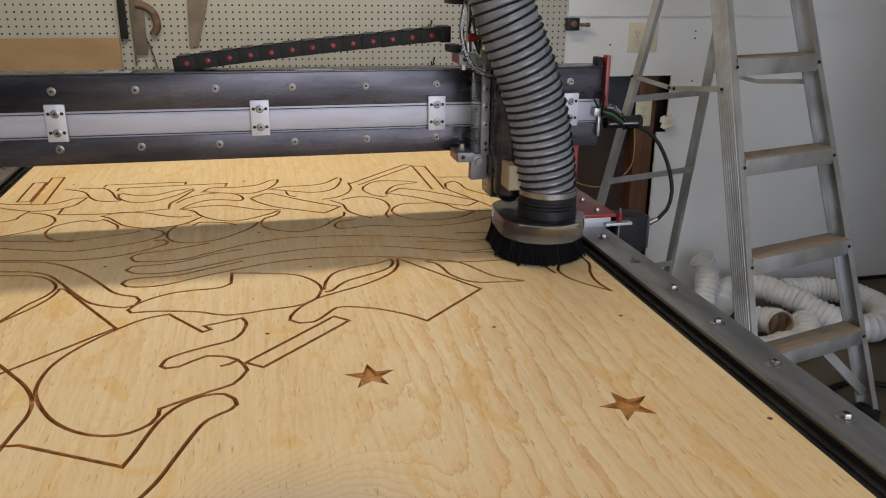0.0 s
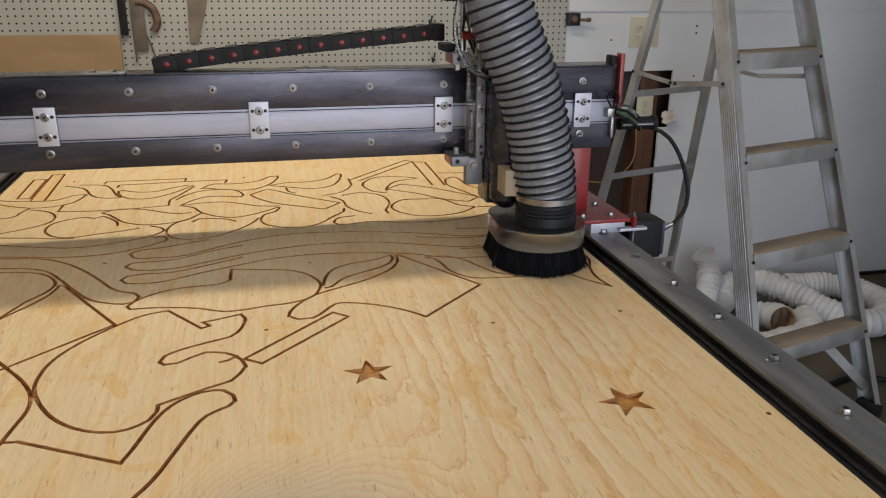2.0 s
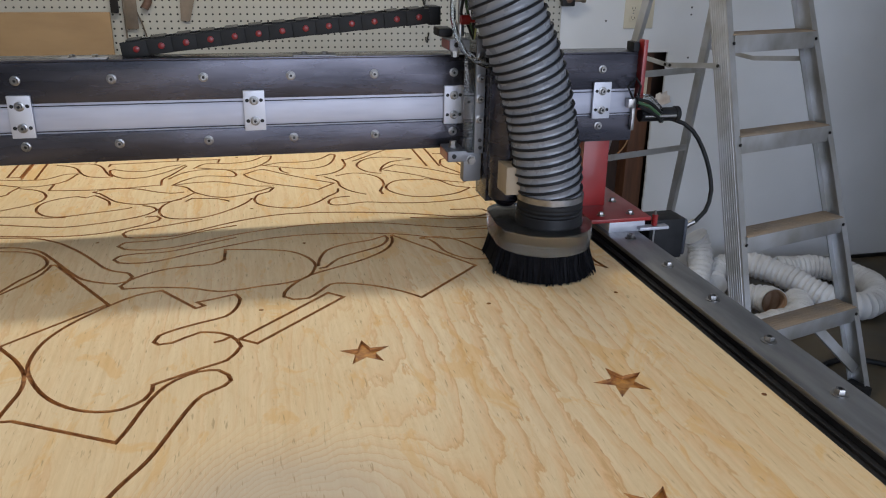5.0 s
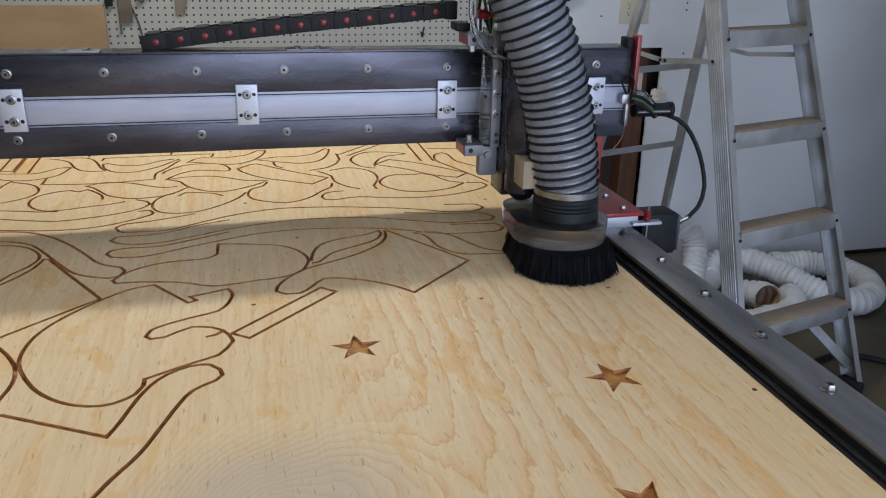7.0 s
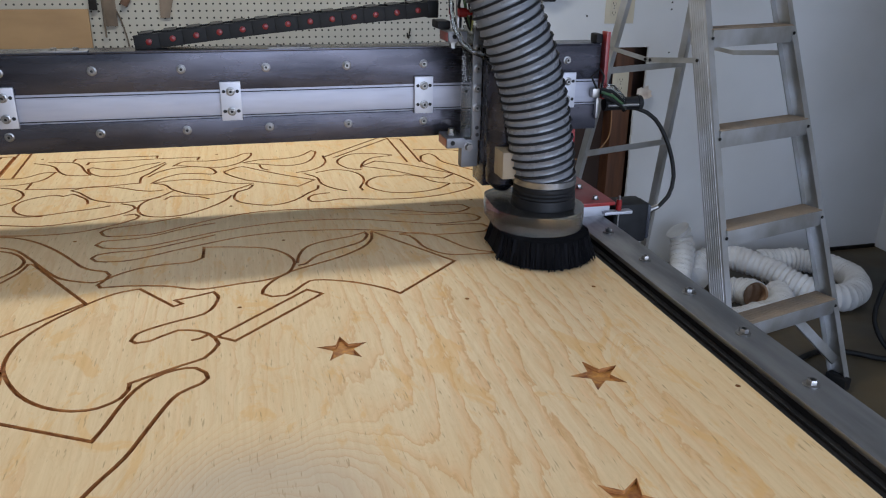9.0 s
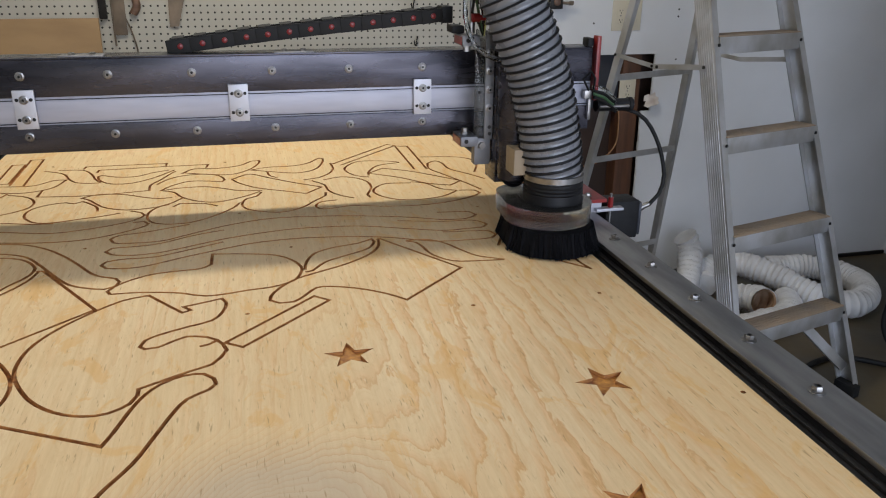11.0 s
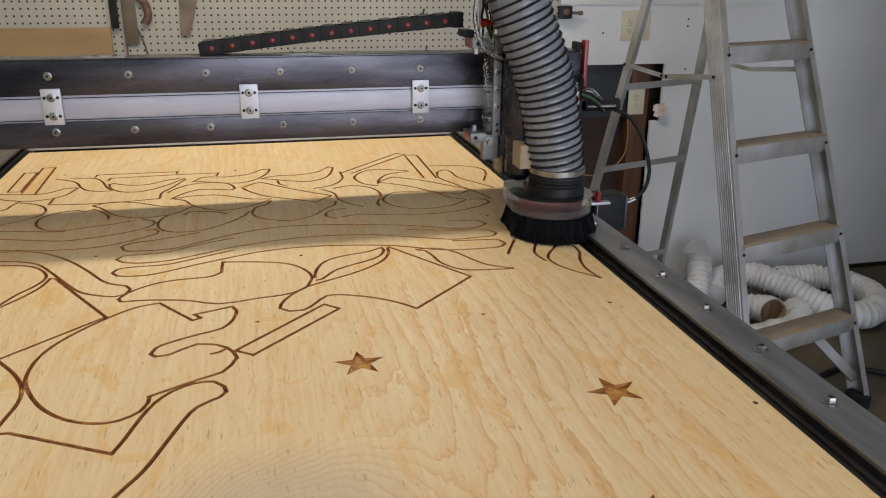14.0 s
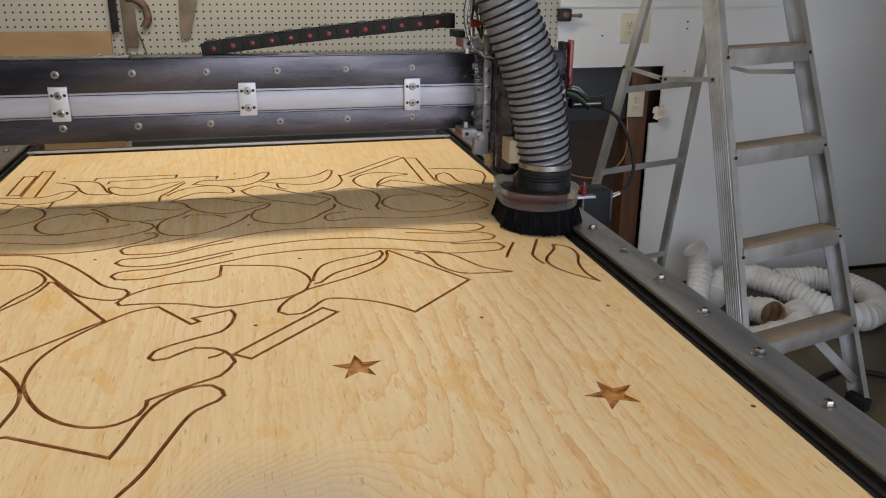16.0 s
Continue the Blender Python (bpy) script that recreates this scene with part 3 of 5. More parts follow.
    curve_cut((-47, 1236), (-40, 1218), (-45, 1185), (-61, 1157), (-93, 1144), (-131, 1126), (-151, 1111), (-156, 1093), (-149, 1084), (-131, 1086), (-114, 1099), (-95, 1111), (-67, 1103), (-53, 1091))
    curve_cut((-73, 1076), (-63, 1079), (-56, 1086))
    curve_cut((-220, 1292), (-226, 1305), (-217, 1324), (-193, 1348), (-159, 1366), (-122, 1371), (-84, 1374), (-66, 1391))
    lines_cut((-66, 1391), (-65, 1442))
    curve_cut((-65, 1442), (-7, 1430), (43, 1413), (71, 1384), (86, 1347), (84, 1318), (69, 1285), (36, 1266), (-5, 1261), (-36, 1254), (-72, 1252), (-103, 1268), (-125, 1278), (-178, 1290), (-218, 1292))
    curve_cut((92, 1332), (97, 1364), (114, 1403), (147, 1426), (202, 1442), (229, 1459), (232, 1445), (222, 1419), (201, 1399), (162, 1378), (129, 1357), (104, 1322), (94, 1319))
    curve_cut((241, 1456), (237, 1422), (214, 1381), (168, 1343), (115, 1314), (75, 1292), (45, 1259), (29, 1228), (27, 1212), (41, 1198), (63, 1198), (83, 1220), (103, 1246), (127, 1246), (171, 1227), (212, 1196), (238, 1166))
    lines_cut((238, 1166), (358, 1279), (244, 1459))
    lines_cut((-41, 1079), (96, 1213), (118, 1192), (-17, 1060), (-40, 1079))
    curve_cut((294, 1435), (332, 1433), (360, 1408), (381, 1366), (403, 1328), (443, 1302))
    curve_cut((442, 1300), (396, 1304), (352, 1314), (324, 1352), (317, 1389), (308, 1423), (294, 1432))
    curve_cut((568, 1422), (561, 1397), (532, 1358), (524, 1338), (526, 1307), (544, 1269), (579, 1225))
    curve_cut((579, 1225), (572, 1266), (578, 1314), (595, 1360), (593, 1403), (570, 1422))
    curve_cut((548, 1458), (524, 1408), (509, 1372), (511, 1341), (514, 1328))
    curve_cut((495, 1449), (471, 1403), (458, 1374))
    curve_cut((-400, 1179), (-348, 1106), (-325, 1072), (-307, 1033), (-302, 994), (-309, 951), (-319, 889))
    lines_cut((-330, 927), (-302, 923), (-296, 923), (-174, 853))
    curve_cut((-174, 853), (-164, 880), (-151, 924), (-138, 956), (-120, 980), (-93, 996), (-68, 995), (-55, 980), (-52, 965), (-60, 953), (-86, 935), (-101, 906), (-117, 863), (-136, 813), (-159, 774), (-179, 735))


def cutter(path, w=0.0029, depth=0.0085):
    """A closed strip with a mitred outline along the path."""
    pts = [path[0]]
    for p in path[1:]:
        if (p - pts[-1]).length > 0.0025:
            pts.append(p)
    closed = (pts[0] - pts[-1]).length < 0.006 and len(pts) > 3
    if closed:
        pts = pts[:-1]
    n = len(pts)
    left, right = [], []
    for i, p in enumerate(pts):
        a = pts[i - 1] if (closed or i) else None
        b = pts[(i + 1) % n] if (closed or i < n - 1) else None
        d0 = (p - a).normalized() if a is not None else (b - p).normalized()
        d1 = (b - p).normalized() if b is not None else d0
        t = d0 + d1
        t = t.normalized() if t.length > 1e-4 else d1
        nrm = Vector((-t.y, t.x))
        k = min(2.0, 1 / max(0.3, nrm.dot(Vector((-d1.y, d1.x)))))
        q = p if closed or 0 < i < n - 1 else (p - d1 * w if i == 0 else p + d0 * w)
        left.append(q + nrm * w * k)
        right.append(q - nrm * w * k)
    bm = B()
    z0, z1 = ZS - depth, ZS + 0.004
    ring = [[bm.verts.new((q.x, q.y, z)) for q, z in ((l, z0), (r, z0), (r, z1), (l, z1))] for l, r in zip(left, right)]
    last = n if closed else n - 1
    for i in range(last):
        u, v = ring[i], ring[(i + 1) % n]
        for k in range(4):
            bm.faces.new((u[k], u[(k + 1) % 4], v[(k + 1) % 4], v[k]))
    if not closed:
        bm.faces.new(ring[0][::-1])
        bm.faces.new(ring[-1])
    return bm


def star_cutter(x, y, r, turn):
    bm = B()
    pts = []
    for k in range(10):
        a = radians(turn + 36 * k)
        q = r if k % 2 == 0 else r * 0.40
        pts.append((x + q * math.cos(a), y + q * math.sin(a)))
    return extrude_outline(bm, pts, ZS - 0.006, ZS + 0.004)


STARS = ((0.1245, 1.004, 0.0365, 90), (0.4345, 0.858, 0.0385, 100), (0.360, 0.622, 0.0385, 55))
HOLES = ((76, 1448), (-293, 1522), (-9, 1169), (335, 1122), (595, 792), (487, 1613), (549, 1122), (-46, 2121), (-15, 1676), (-465, 2161))

def plywood_sheet():
    bm = B()
    box(bm, -0.61, 0.61, 0.0, 2.44, ZS - 0.019, ZS)
    ob = new("plywood_sheet", mesh_of("plywood_sheet", bm, [M_PLY, M_GROOVE, M_POCKET], smooth=False))
    carved_design()
    tools = [cutter(p) for p in CUTS] + [star_cutter(*q) for q in STARS]
    for x, y in HOLES:
        tools.append(lathe(B(), (x / 1000, y / 1000, ZS - 0.010), (0, 0, 1), [(0, 0.0036), (0.014, 0.0036)], 14))
    cut_obs = []
    for bm in tools:
        c = new("cut", mesh_of("cut", bm, M_GROOVE, smooth=False))
        cut_obs.append(c)
        mod = ob.modifiers.new("cut", "BOOLEAN")
        mod.operation, mod.object, mod.solver = "DIFFERENCE", c, "MANIFOLD"
    deps = bpy.context.evaluated_depsgraph_get()
    me = bpy.data.meshes.new_from_object(ob.evaluated_get(deps))
    ob.modifiers.clear()
    ob.data = me
    for c in cut_obs:
        bpy.data.objects.remove(c)
    me.materials.clear()
    for m in (M_PLY, M_GROOVE, M_POCKET):
        me.materials.append(m)
    for p in me.polygons:
        z = p.center.z
        if abs(z - ZS) < 1e-4 and p.normal.z > 0.5:
            p.material_index = 0
        else:
            p.material_index = 2 if p.normal.z > 0.5 and abs(z - ZS + 0.006) < 1e-4 else 1
        p.use_smooth = False
    return tagged(ob, "pale pine plywood sheet with carved outlines and star pockets", "plywood sheet")


SHEET = plywood_sheet()


# ---------------- the gantry, origin under its front face ----------------
def gantry():
    g = thing("gantry", "dark steel gantry beam with aluminium rail over the sheet", "gantry", (0, 1.588, 0))
    xa, xb = -0.735, 0.700
    bm = B()
    box(bm, xa + 0.004, xb - 0.004, 0.0065, 0.060, 1.152, 1.3055, 0.003)
    box(bm, xa + 0.004, xb - 0.004, 0.061, 0.212, 1.150, 1.284, 0.003)
    part("beam_core", bm, M_DARKRAIL, g, "dark box beam")
    for z0, z1 in ((1.2425, 1.3060), (1.1445, 1.1925)):
        bm = B()
        box(bm, xa, xb, 0.0, 0.0062, z0, z1, 0.0008)
        part("face_plate", bm, M_BLACKMETAL, g, "blue-grey mill scale steel bar")
    bm = B()
    box(bm, xa, xb, 0.0035, 0.0063, 1.1930, 1.2420, 0.0004)
    box(bm, xa, xb, 0.0015, 0.0034, 1.1995, 1.2345, 0.0004)
    part("rail_extrusion", bm, M_ALU, g, "bright aluminium rail strip")
    bm = B()
    for z in (1.1965, 1.2375):
        box(bm, xa, xb, 0.0022, 0.0033, z - 0.0008, z + 0.0008)
    part("rail_slot", bm, M_HOLE, g)
    bm = B()
    box(bm, xa, xb, -0.0005, 0.062, 1.3064, 1.3094, 0.0008)
    part("top_plate", bm, M_BLACKMETAL, g)
    for i in range(8):
        x = -0.640 + 0.1412 * (i + 0)
        for z in (1.279, 1.174):
            piece("bolt", BOLT, g, pose(x + 0.0, 0.0, z, 90, 0, 0) @ pose(0, 0, 0, 0, 0, 23 * i))
    for i in (8, 9):
        for z in (1.279, 1.174):
            piece("bolt", BOLT, g, pose(-0.640 + 0.1412 * i, 0.0, z, 90, 0, 0))
    for x in (-0.709, -0.356, 0.003, 0.348, 0.632):
        bm = B()
        box(bm, x - 0.0175, x + 0.0175, -0.0065, -0.0002, 1.189, 1.2565, 0.0012)
        pl = part("splice_plate", bm, M_ALUPLATE, g, "small satin aluminium clamp plate with bolts")
        for z in (1.2055, 1.240):
            piece("plate_bolt", BOLT, pl, pose(x, -0.0065, z, 90, 0, 0))
            bm = B()
            for dx in (-0.0115, 0.0115):
                lathe(bm, (x + dx, -0.0062, z), (0, -1, 0), [(0, 0.0031), (0.0006, 0.0031)], 12)
            part("bolt_hole", bm, M_HOLE, pl)
    # small clips bolted on top of the beam
    for x in (-0.255, 0.108, -0.61):
        bm = B()
        box(bm, x - 0.036, x + 0.036, -0.002, 0.028, 1.3096, 1.3122, 0.001)
        cl = part("top_clip", bm, M_DULLSHADEALU, g, "small aluminium clip")
        for dx in (-0.017, 0.017):
            piece("clip_bolt", BOLT, cl, pose(x + dx, 0.012, 1.3122) @ Matrix.Diagonal((1, 1, 0.6, 1)))
    # right end: red plate, leg, foot, bearing block
    for s in (1, -1):
        e = 0.703 if s > 0 else -0.738
        bm = B()
        box(bm, min(e, e + 0.008 * s), max(e, e + 0.008 * s), -0.014, 0.008, 1.205, 1.332, 0.001)
        part("end_plate", bm, M_RED, g, "red powder coated end plate")
        bm = B()
        box(bm, min(e - 0.014 * s, e - 0.001 * s), max(e - 0.014 * s, e - 0.001 * s), 0.000, 0.030, 1.3097, 1.327, 0.003)
        part("end_cap", bm, M_BLACKPLASTIC, g)
        xl = 0.612 * s
        bm = B()
        box(bm, min(xl, xl + 0.052 * s), max(xl, xl + 0.052 * s), 0.012, 0.020, 0.998, 1.1440, 0.001)
        box(bm, min(xl, xl + 0.052 * s), max(xl, xl + 0.052 * s), 0.075, 0.083, 0.998, 1.1440, 0.001)
        box(bm, min(xl, xl + 0.008 * s), max(xl, xl + 0.008 * s), 0.0205, 0.0745, 0.998, 1.1440, 0.001)
        part("leg", bm, M_RED, g, "red steel channel leg")
        bm = B()
        box(bm, min(0.600 * s, 0.722 * s), max(0.600 * s, 0.722 * s), -0.075, 0.150, 1.005, 1.0125, 0.0012)
        ft = part("foot_plate", bm, M_RED, g, "red foot plate with bolts")
        for dx, dy in ((0.69, -0.05), (0.69, 0.03), (0.69, 0.11), (0.63, -0.05)):
            piece("foot_bolt", BOLT, ft, pose(dx * s, dy, 1.0125))
        for y in (-0.065, 0.075):
            bm = B()
            box(bm, min(0.642 * s, 0.716 * s), max(0.642 * s, 0.716 * s), y, y + 0.062, 0.9805, 1.0048, 0.002)
            part("bearing_block", bm, M_ALUPLATE, g, "silver bearing block")
    # drive motor hung beside the rail with its cable
    bm = B()
    box(bm, 0.730, 0.806, -0.058, 0.000, 0.916, 0.998, 0.004)
    mo = part("drive_motor", bm, M_BLACKPLASTIC, g, "black stepper motor")
    bm = B()
    box(bm, 0.8064, 0.815, -0.056, -0.002, 0.920, 0.994, 0.006)
    part("motor_cap", bm, M_PANELGREY, mo, "dark grey end cap")
    bm = B()
    lathe(bm, (0.813, -0.028, 0.968), (0.8, -0.1, 0.35), [(0, 0.0075), (0.018, 0.0075), (0.019, 0.006), (0.032, 0.006)], 14)
    part("connector", bm, M_BRIGHT, mo, "plated cable connector")
    bm = B()
    box(bm, 0.700, 0.760, -0.078, -0.060, 0.986, 0.992, 0.001)
    part("tension_arm", bm, M_ALUPLATE, mo)
    bm = B()
    tube(bm, [(0.733, -0.069, 0.955), (0.733, -0.069, 1.022)], 0.0028, 10)
    sc = part("tension_screw", bm, M_BRIGHT, mo)
    bm = B()
    zz = [0.9925 + 0.0022 * i for i in range(11)]
    lathe(bm, (0.733, -0.069, 0), (0, 0, 1), [(z, 0.0062 if i % 2 else 0.0048) for i, z in enumerate(zz)], 14)
    part("spring", bm, M_RED, mo, "red tension spring")
    bm = B()
    tube(bm, spline([(0.842, -0.033, 0.980), (0.864, -0.03, 1.0), (0.878, -0.02, 1.04), (0.870, 0.0, 1.10), (0.838, 0.01, 1.155), (0.795, 0.015, 1.178), (0.73, 0.02, 1.185)]), 0.0043, 10)
    part("motor_cable", bm, M_CABLE, g, "black motor cable")
    bm = B()
    tube(bm, [(0.715, 0.0, 1.192), (0.790, 0.0, 1.192)], 0.013, 16)
    lathe(bm, (0.787, 0, 1.192), (1, 0, 0), [(0, 0.0150), (0.008, 0.0150), (0.010, 0.012)], 16)
    dr = part("rear_drive", bm, M_BLACKPLASTIC, g, "black cylindrical drive end")
    bm = B()
    tube(bm, [(0.716, -0.0175, 1.192), (0.782, -0.0175, 1.192)], 0.003, 10)
    part("tie_rod", bm, M_BRIGHT, dr)
    for k in range(4):
        bm = B()
        tube(bm, spline([(0.698, -0.014 - 0.004 * k, 1.232 - 0.006 * k), (0.722, -0.022, 1.228 - 0.008 * k), (0.745, -0.018, 1.208 - 0.006 * k), (0.757, -0.008, 1.180)]), (0.0052, 0.0034, 0.0030, 0.0034)[k], 8)
        part("loose_wire", bm, (M_PVC, M_CABLE, M_GREENWIRE, M_CABLE)[k], g)
    bm = B()
    box(bm, 0.682, 0.698, -0.016, -0.0005, 1.208, 1.226, 0.002)
    box(bm, 0.694, 0.700, -0.010, -0.0005, 1.165, 1.2075, 0.001)
    part("limit_switch", bm, M_BRIGHT, g, "metal limit switch with loose wires")
    bm = B()
    tube(bm, spline([(0.69, -0.015, 1.226), (0.675, -0.02, 1.25), (0.69, -0.022, 1.265), (0.703, -0.016, 1.25), (0.700, -0.014, 1.215)]), 0.0022, 8)
    part("loose_wire", bm, M_CABLE, g)
    return g


GANTRY = gantry()

# ---------------- the router carriage, origin at its lower left clamp block, gantry face plane ----------------
HX, HY = 0.146, -0.165   # hose axis


def shoe_outline(grow=0.0):
    """Rounded outline round the hose and the spindle behind it."""
    c = [(HX, HY, 0.083 + grow), (0.118, -0.100, 0.050 + grow)]
    pts = []
    for k in range(72):
        a = 2 * math.pi * k / 72
        d = Vector((math.cos(a), math.sin(a)))
        pts.append(max(((Vector((x, y)) + d * r) for x, y, r in c), key=lambda p: p.dot(d)))
    return [tuple(p) for p in pts]


def carriage():
    c = thing("router_carriage", "router carriage with grey dust hose and brush shoe", "router", (0.368, 1.588, 0))
    bm = B()
    box(bm, 0.0495, 0.0665, -0.062, -0.054, 1.145, 1.345, 0.001)
    box(bm, 0.058, 0.0665, -0.0535, -0.010, 1.145, 1.345, 0.001)
    pl = part("carriage_plate", bm, M_DULLSHADEALU, c, "tall aluminium carriage plate")
    for z in (1.205, 1.240, 1.275, 1.310):
        piece("plate_bolt", BOLT, pl, pose(0.058, -0.062, z, 90, 0, 0))
    for x, z in ((0.0605, 1.155), (0.0595, 1.168)):
        bm = B()
        lathe(bm, (x, -0.0618, z), (0, -1, 0), [(0, 0.0036), (0.0006, 0.0036)], 12)
        part("bolt_hole", bm, M_HOLE, pl)
    bm = B()
    box(bm, 0.030, 0.0490, -0.0600, -0.0555, 1.150, 1.350, 0.001)
    guard = part("clear_guard", bm, M_ACRYLIC, c, "clear acrylic guard strip")
    for z in (1.178, 1.235, 1.292):
        bm = B()
        lathe(bm, (0.0385, -0.0601, z), (0, -1, 0), [(0, 0.0028), (0.0005, 0.0028)], 10)
        part("bolt_hole", bm, M_HOLE, guard)
    bm = B()
    box(bm, 0.034, 0.066, -0.052, -0.030, 1.092, 1.1445, 0.0015)
    low = part("lower_bracket", bm, M_DULLSHADEALU, c, "dull aluminium lower bracket, toned down for shade")
    bm = B()
    lathe(bm, (0.047, -0.0522, 1.131), (0, -1, 0), [(0, 0.0095), (0.002, 0.0095), (0.0022, 0.0072), (0.009, 0.0066)], 6)
    part("lock_nut", bm, M_BRIGHT, low)
    for z0 in (1.134, 1.322):
        bm = B()
        box(bm, 0.000, 0.034, -0.074, -0.012, z0, z0 + 0.019, 0.0015)
        bl = part("clamp_block", bm, M_DULLSHADEALU, c, "dull aluminium clamp block, toned down for shade")
        bm = B()
        lathe(bm, (0.011, -0.0738, z0 + 0.010), (0, -1, 0), [(0, 0.0042), (0.0006, 0.0042)], 14)
        part("bolt_hole", bm, M_HOLE, bl)
        bm = B()
        lathe(bm, (0.016, -0.045, z0 + 0.0192 if z0 < 1.2 else z0 - 0.0005), (0, 0, 1 if z0 < 1.2 else -1), [(0, 0.009), (0.004, 0.009), (0.0042, 0.0065), (0.012, 0.0065)], 6)
        part("v_bearing_bolt", bm, M_BRIGHT, bl)
        bm = B()
        box(bm, -0.001, -0.0002, -0.070, -0.020, z0 + 0.002, z0 + 0.016)
        part("red_tab", bm, M_RED, bl)
    bm = B()
    box(bm, 0.068, 0.084, -0.080, -0.015, 1.062, 1.420, 0.0015)
    part("z_axis_rail", bm, M_BLACKMETAL, c, "dark vertical slide rail")
    bm = B()
    box(bm, 0.0855, 0.094, -0.110, -0.030, 1.105, 1.40, 0.001)
    part("z_plate", bm, M_ACRYLIC, c, "clear edged slide plate")
    bm = B()
    box(bm, 0.096, 0.118, -0.118, -0.050, 1.12, 1.40, 0.003)
    part("spindle_mount", bm, M_PALEWOOD, c, "pale wooden mounting strip")
    bm = B()
    box(bm, 0.076, 0.104, -0.168, -0.119, 1.098, 1.146, 0.002)
    part("wood_spacer", bm, M_PALEWOOD, c, "pale wooden spacer block")
    bm = B()
    lathe(bm, (0.100, -0.095, 0), (0, 0, 1), [(1.058, 0.012), (1.075, 0.030), (1.20, 0.034), (1.46, 0.034)], 24)
    part("spindle", bm, M_BLACKMETAL, c, "dark steel spindle motor")
    # clear two-layer shoe
    bm = B()
    extrude_outline(bm, shoe_outline(), 1.028, 1.048)
    bmesh.ops.bevel(bm, geom=[e for e in bm.edges if abs(e.verts[0].co.z - e.verts[1].co.z) < 1e-6], offset=0.0015, segments=2, affect="EDGES")
    part("shoe_body", bm, M_ACRYLIC, c, "clear acrylic dust shoe")
    bm = B()
    extrude_outline(bm, shoe_outline(-0.001), 1.013, 1.0276)
    part("shoe_rim", bm, M_FROSTED, c, "frosted lower rim of the shoe")
    bm = B()
    lathe(bm, (0.156, HY, 0), (0, 0, 1), [(1.0483, 0.0570), (1.053, 0.0575), (1.057, 0.0555), (1.063, 0.0565), (1.066, 0.0550), (1.069, 0.0563), (1.072, 0.0548), (1.076, 0.0560), (1.079, 0.0545), (1.083, 0.0556), (1.088, 0.0540)], 40)
    part("hose_collar", bm, M_WIRE, c, "dark ribbed hose collar")
    # bristles: a dense ring of tapered tufts
    rng = random.Random(4)
    br = B()
    outline = shoe_outline(-0.006)
    n = len(outline)
    for layer, dense in ((-0.002, 11), (0.003, 9), (0.008, 6)):
        for i in range(n):
            for k in range(dense):
                u = (k + rng.random()) / dense
                p, q = Vector(outline[i]), Vector(outline[(i + 1) % n])
                w = p.lerp(q, u)
                inward = (Vector((HX - 0.02, HY + 0.02)) - w).normalized()
                w = w + inward * (layer + rng.uniform(0, 0.008))
                out = -inward * (0.007 + rng.uniform(-0.004, 0.006)) + Vector((rng.uniform(-1, 1), rng.uniform(-1, 1))) * 0.006
                tip = Vector((w.x + out.x, w.y + out.y, 0.9672 + rng.uniform(0, 0.004)))
                top = Vector((w.x, w.y, 1.0125))
                mid = top.lerp(tip, 0.5) - Vector((out.x, out.y, 0)) * 0.12
                a = rng.uniform(0, math.pi)
                d1, d2 = Vector((math.cos(a), math.sin(a), 0)), Vector((-math.sin(a), math.cos(a), 0))
                rows = [[br.verts.new(pt + (d1 * math.cos(t) + d2 * math.sin(t)) * r) for t in (0, 2.094, 4.189)] for pt, r in ((top, 0.0018), (mid, 0.0026), (tip, 0.0010))]
                for r0, r1 in zip(rows, rows[1:]):
                    for j in range(3):
                        br.faces.new((r0[j], r0[(j + 1) % 3], r1[(j + 1) % 3], r1[j]))
                br.faces.new(rows[2])
    lo, hi = [br.verts.new((x, y, 0.9685)) for x, y in shoe_outline(0.003)], [br.verts.new((x, y, 1.0126)) for x, y in shoe_outline(-0.008)]
    br.faces.new(lo[::-1])
    br.faces.new(hi)
    for i in range(len(lo)):
        br.faces.new((lo[i], lo[i - 1], hi[i - 1], hi[i]))
    brush = part("brush", br, M_BRISTLE, c, "black bristle skirt")
    tagged(brush, kind="stuff")
    # ribbed hose
    path = spline([(0.157, HY, 1.062), (0.155, HY, 1.10), (0.150, HY, 1.13), (0.1435, HY, 1.165), (0.134, HY, 1.213), (0.121, HY, 1.262), (0.105, HY, 1.309), (0.086, HY + 0.001, 1.354), (0.069, HY + 0.003, 1.395), (0.048, HY + 0.008, 1.46), (0.036, HY + 0.014, 1.60), (0.034, HY + 0.02, 2.2)], 0.002)
    length = [0.0]
    for a, b in zip(path, path[1:]):
        length.append(length[-1] + (b - a).length)
    pitch = 0.0152
    bm = B()
    keep = [i for i in range(len(path)) if i % 1 == 0]
    swell = lambda d: 0.0525 + 0.0032 * min(1.0, max(0.0, (d - 0.03) / 0.05))
    radii = [swell(length[i]) - 0.0022 * (0.5 + 0.5 * math.cos(2 * math.pi * (length[i] / pitch))) ** 1.0 + 0.0004 * math.sin(length[i] * 90) for i in keep]
    tube(bm, [path[i] for i in keep], radii, 36)
    hose = part("dust_hose", bm, M_HOSE, c, "grey ribbed dust hose with black helix")
    # helix wire wound round the hose
    fr = frames_along(path)
    pts = []
    steps = int(length[-1] / pitch * 26)
    j = 0
    for s in range(steps):
        d = s / 26 * pitch
        while j < len(length) - 2 and length[j + 1] < d:
            j += 1
        f = (d - length[j]) / max(1e-9, length[j + 1] - length[j])
        (p0, a0, b0), (p1, a1, b1) = fr[j], fr[j + 1]
        t = 2 * math.pi * s / 26
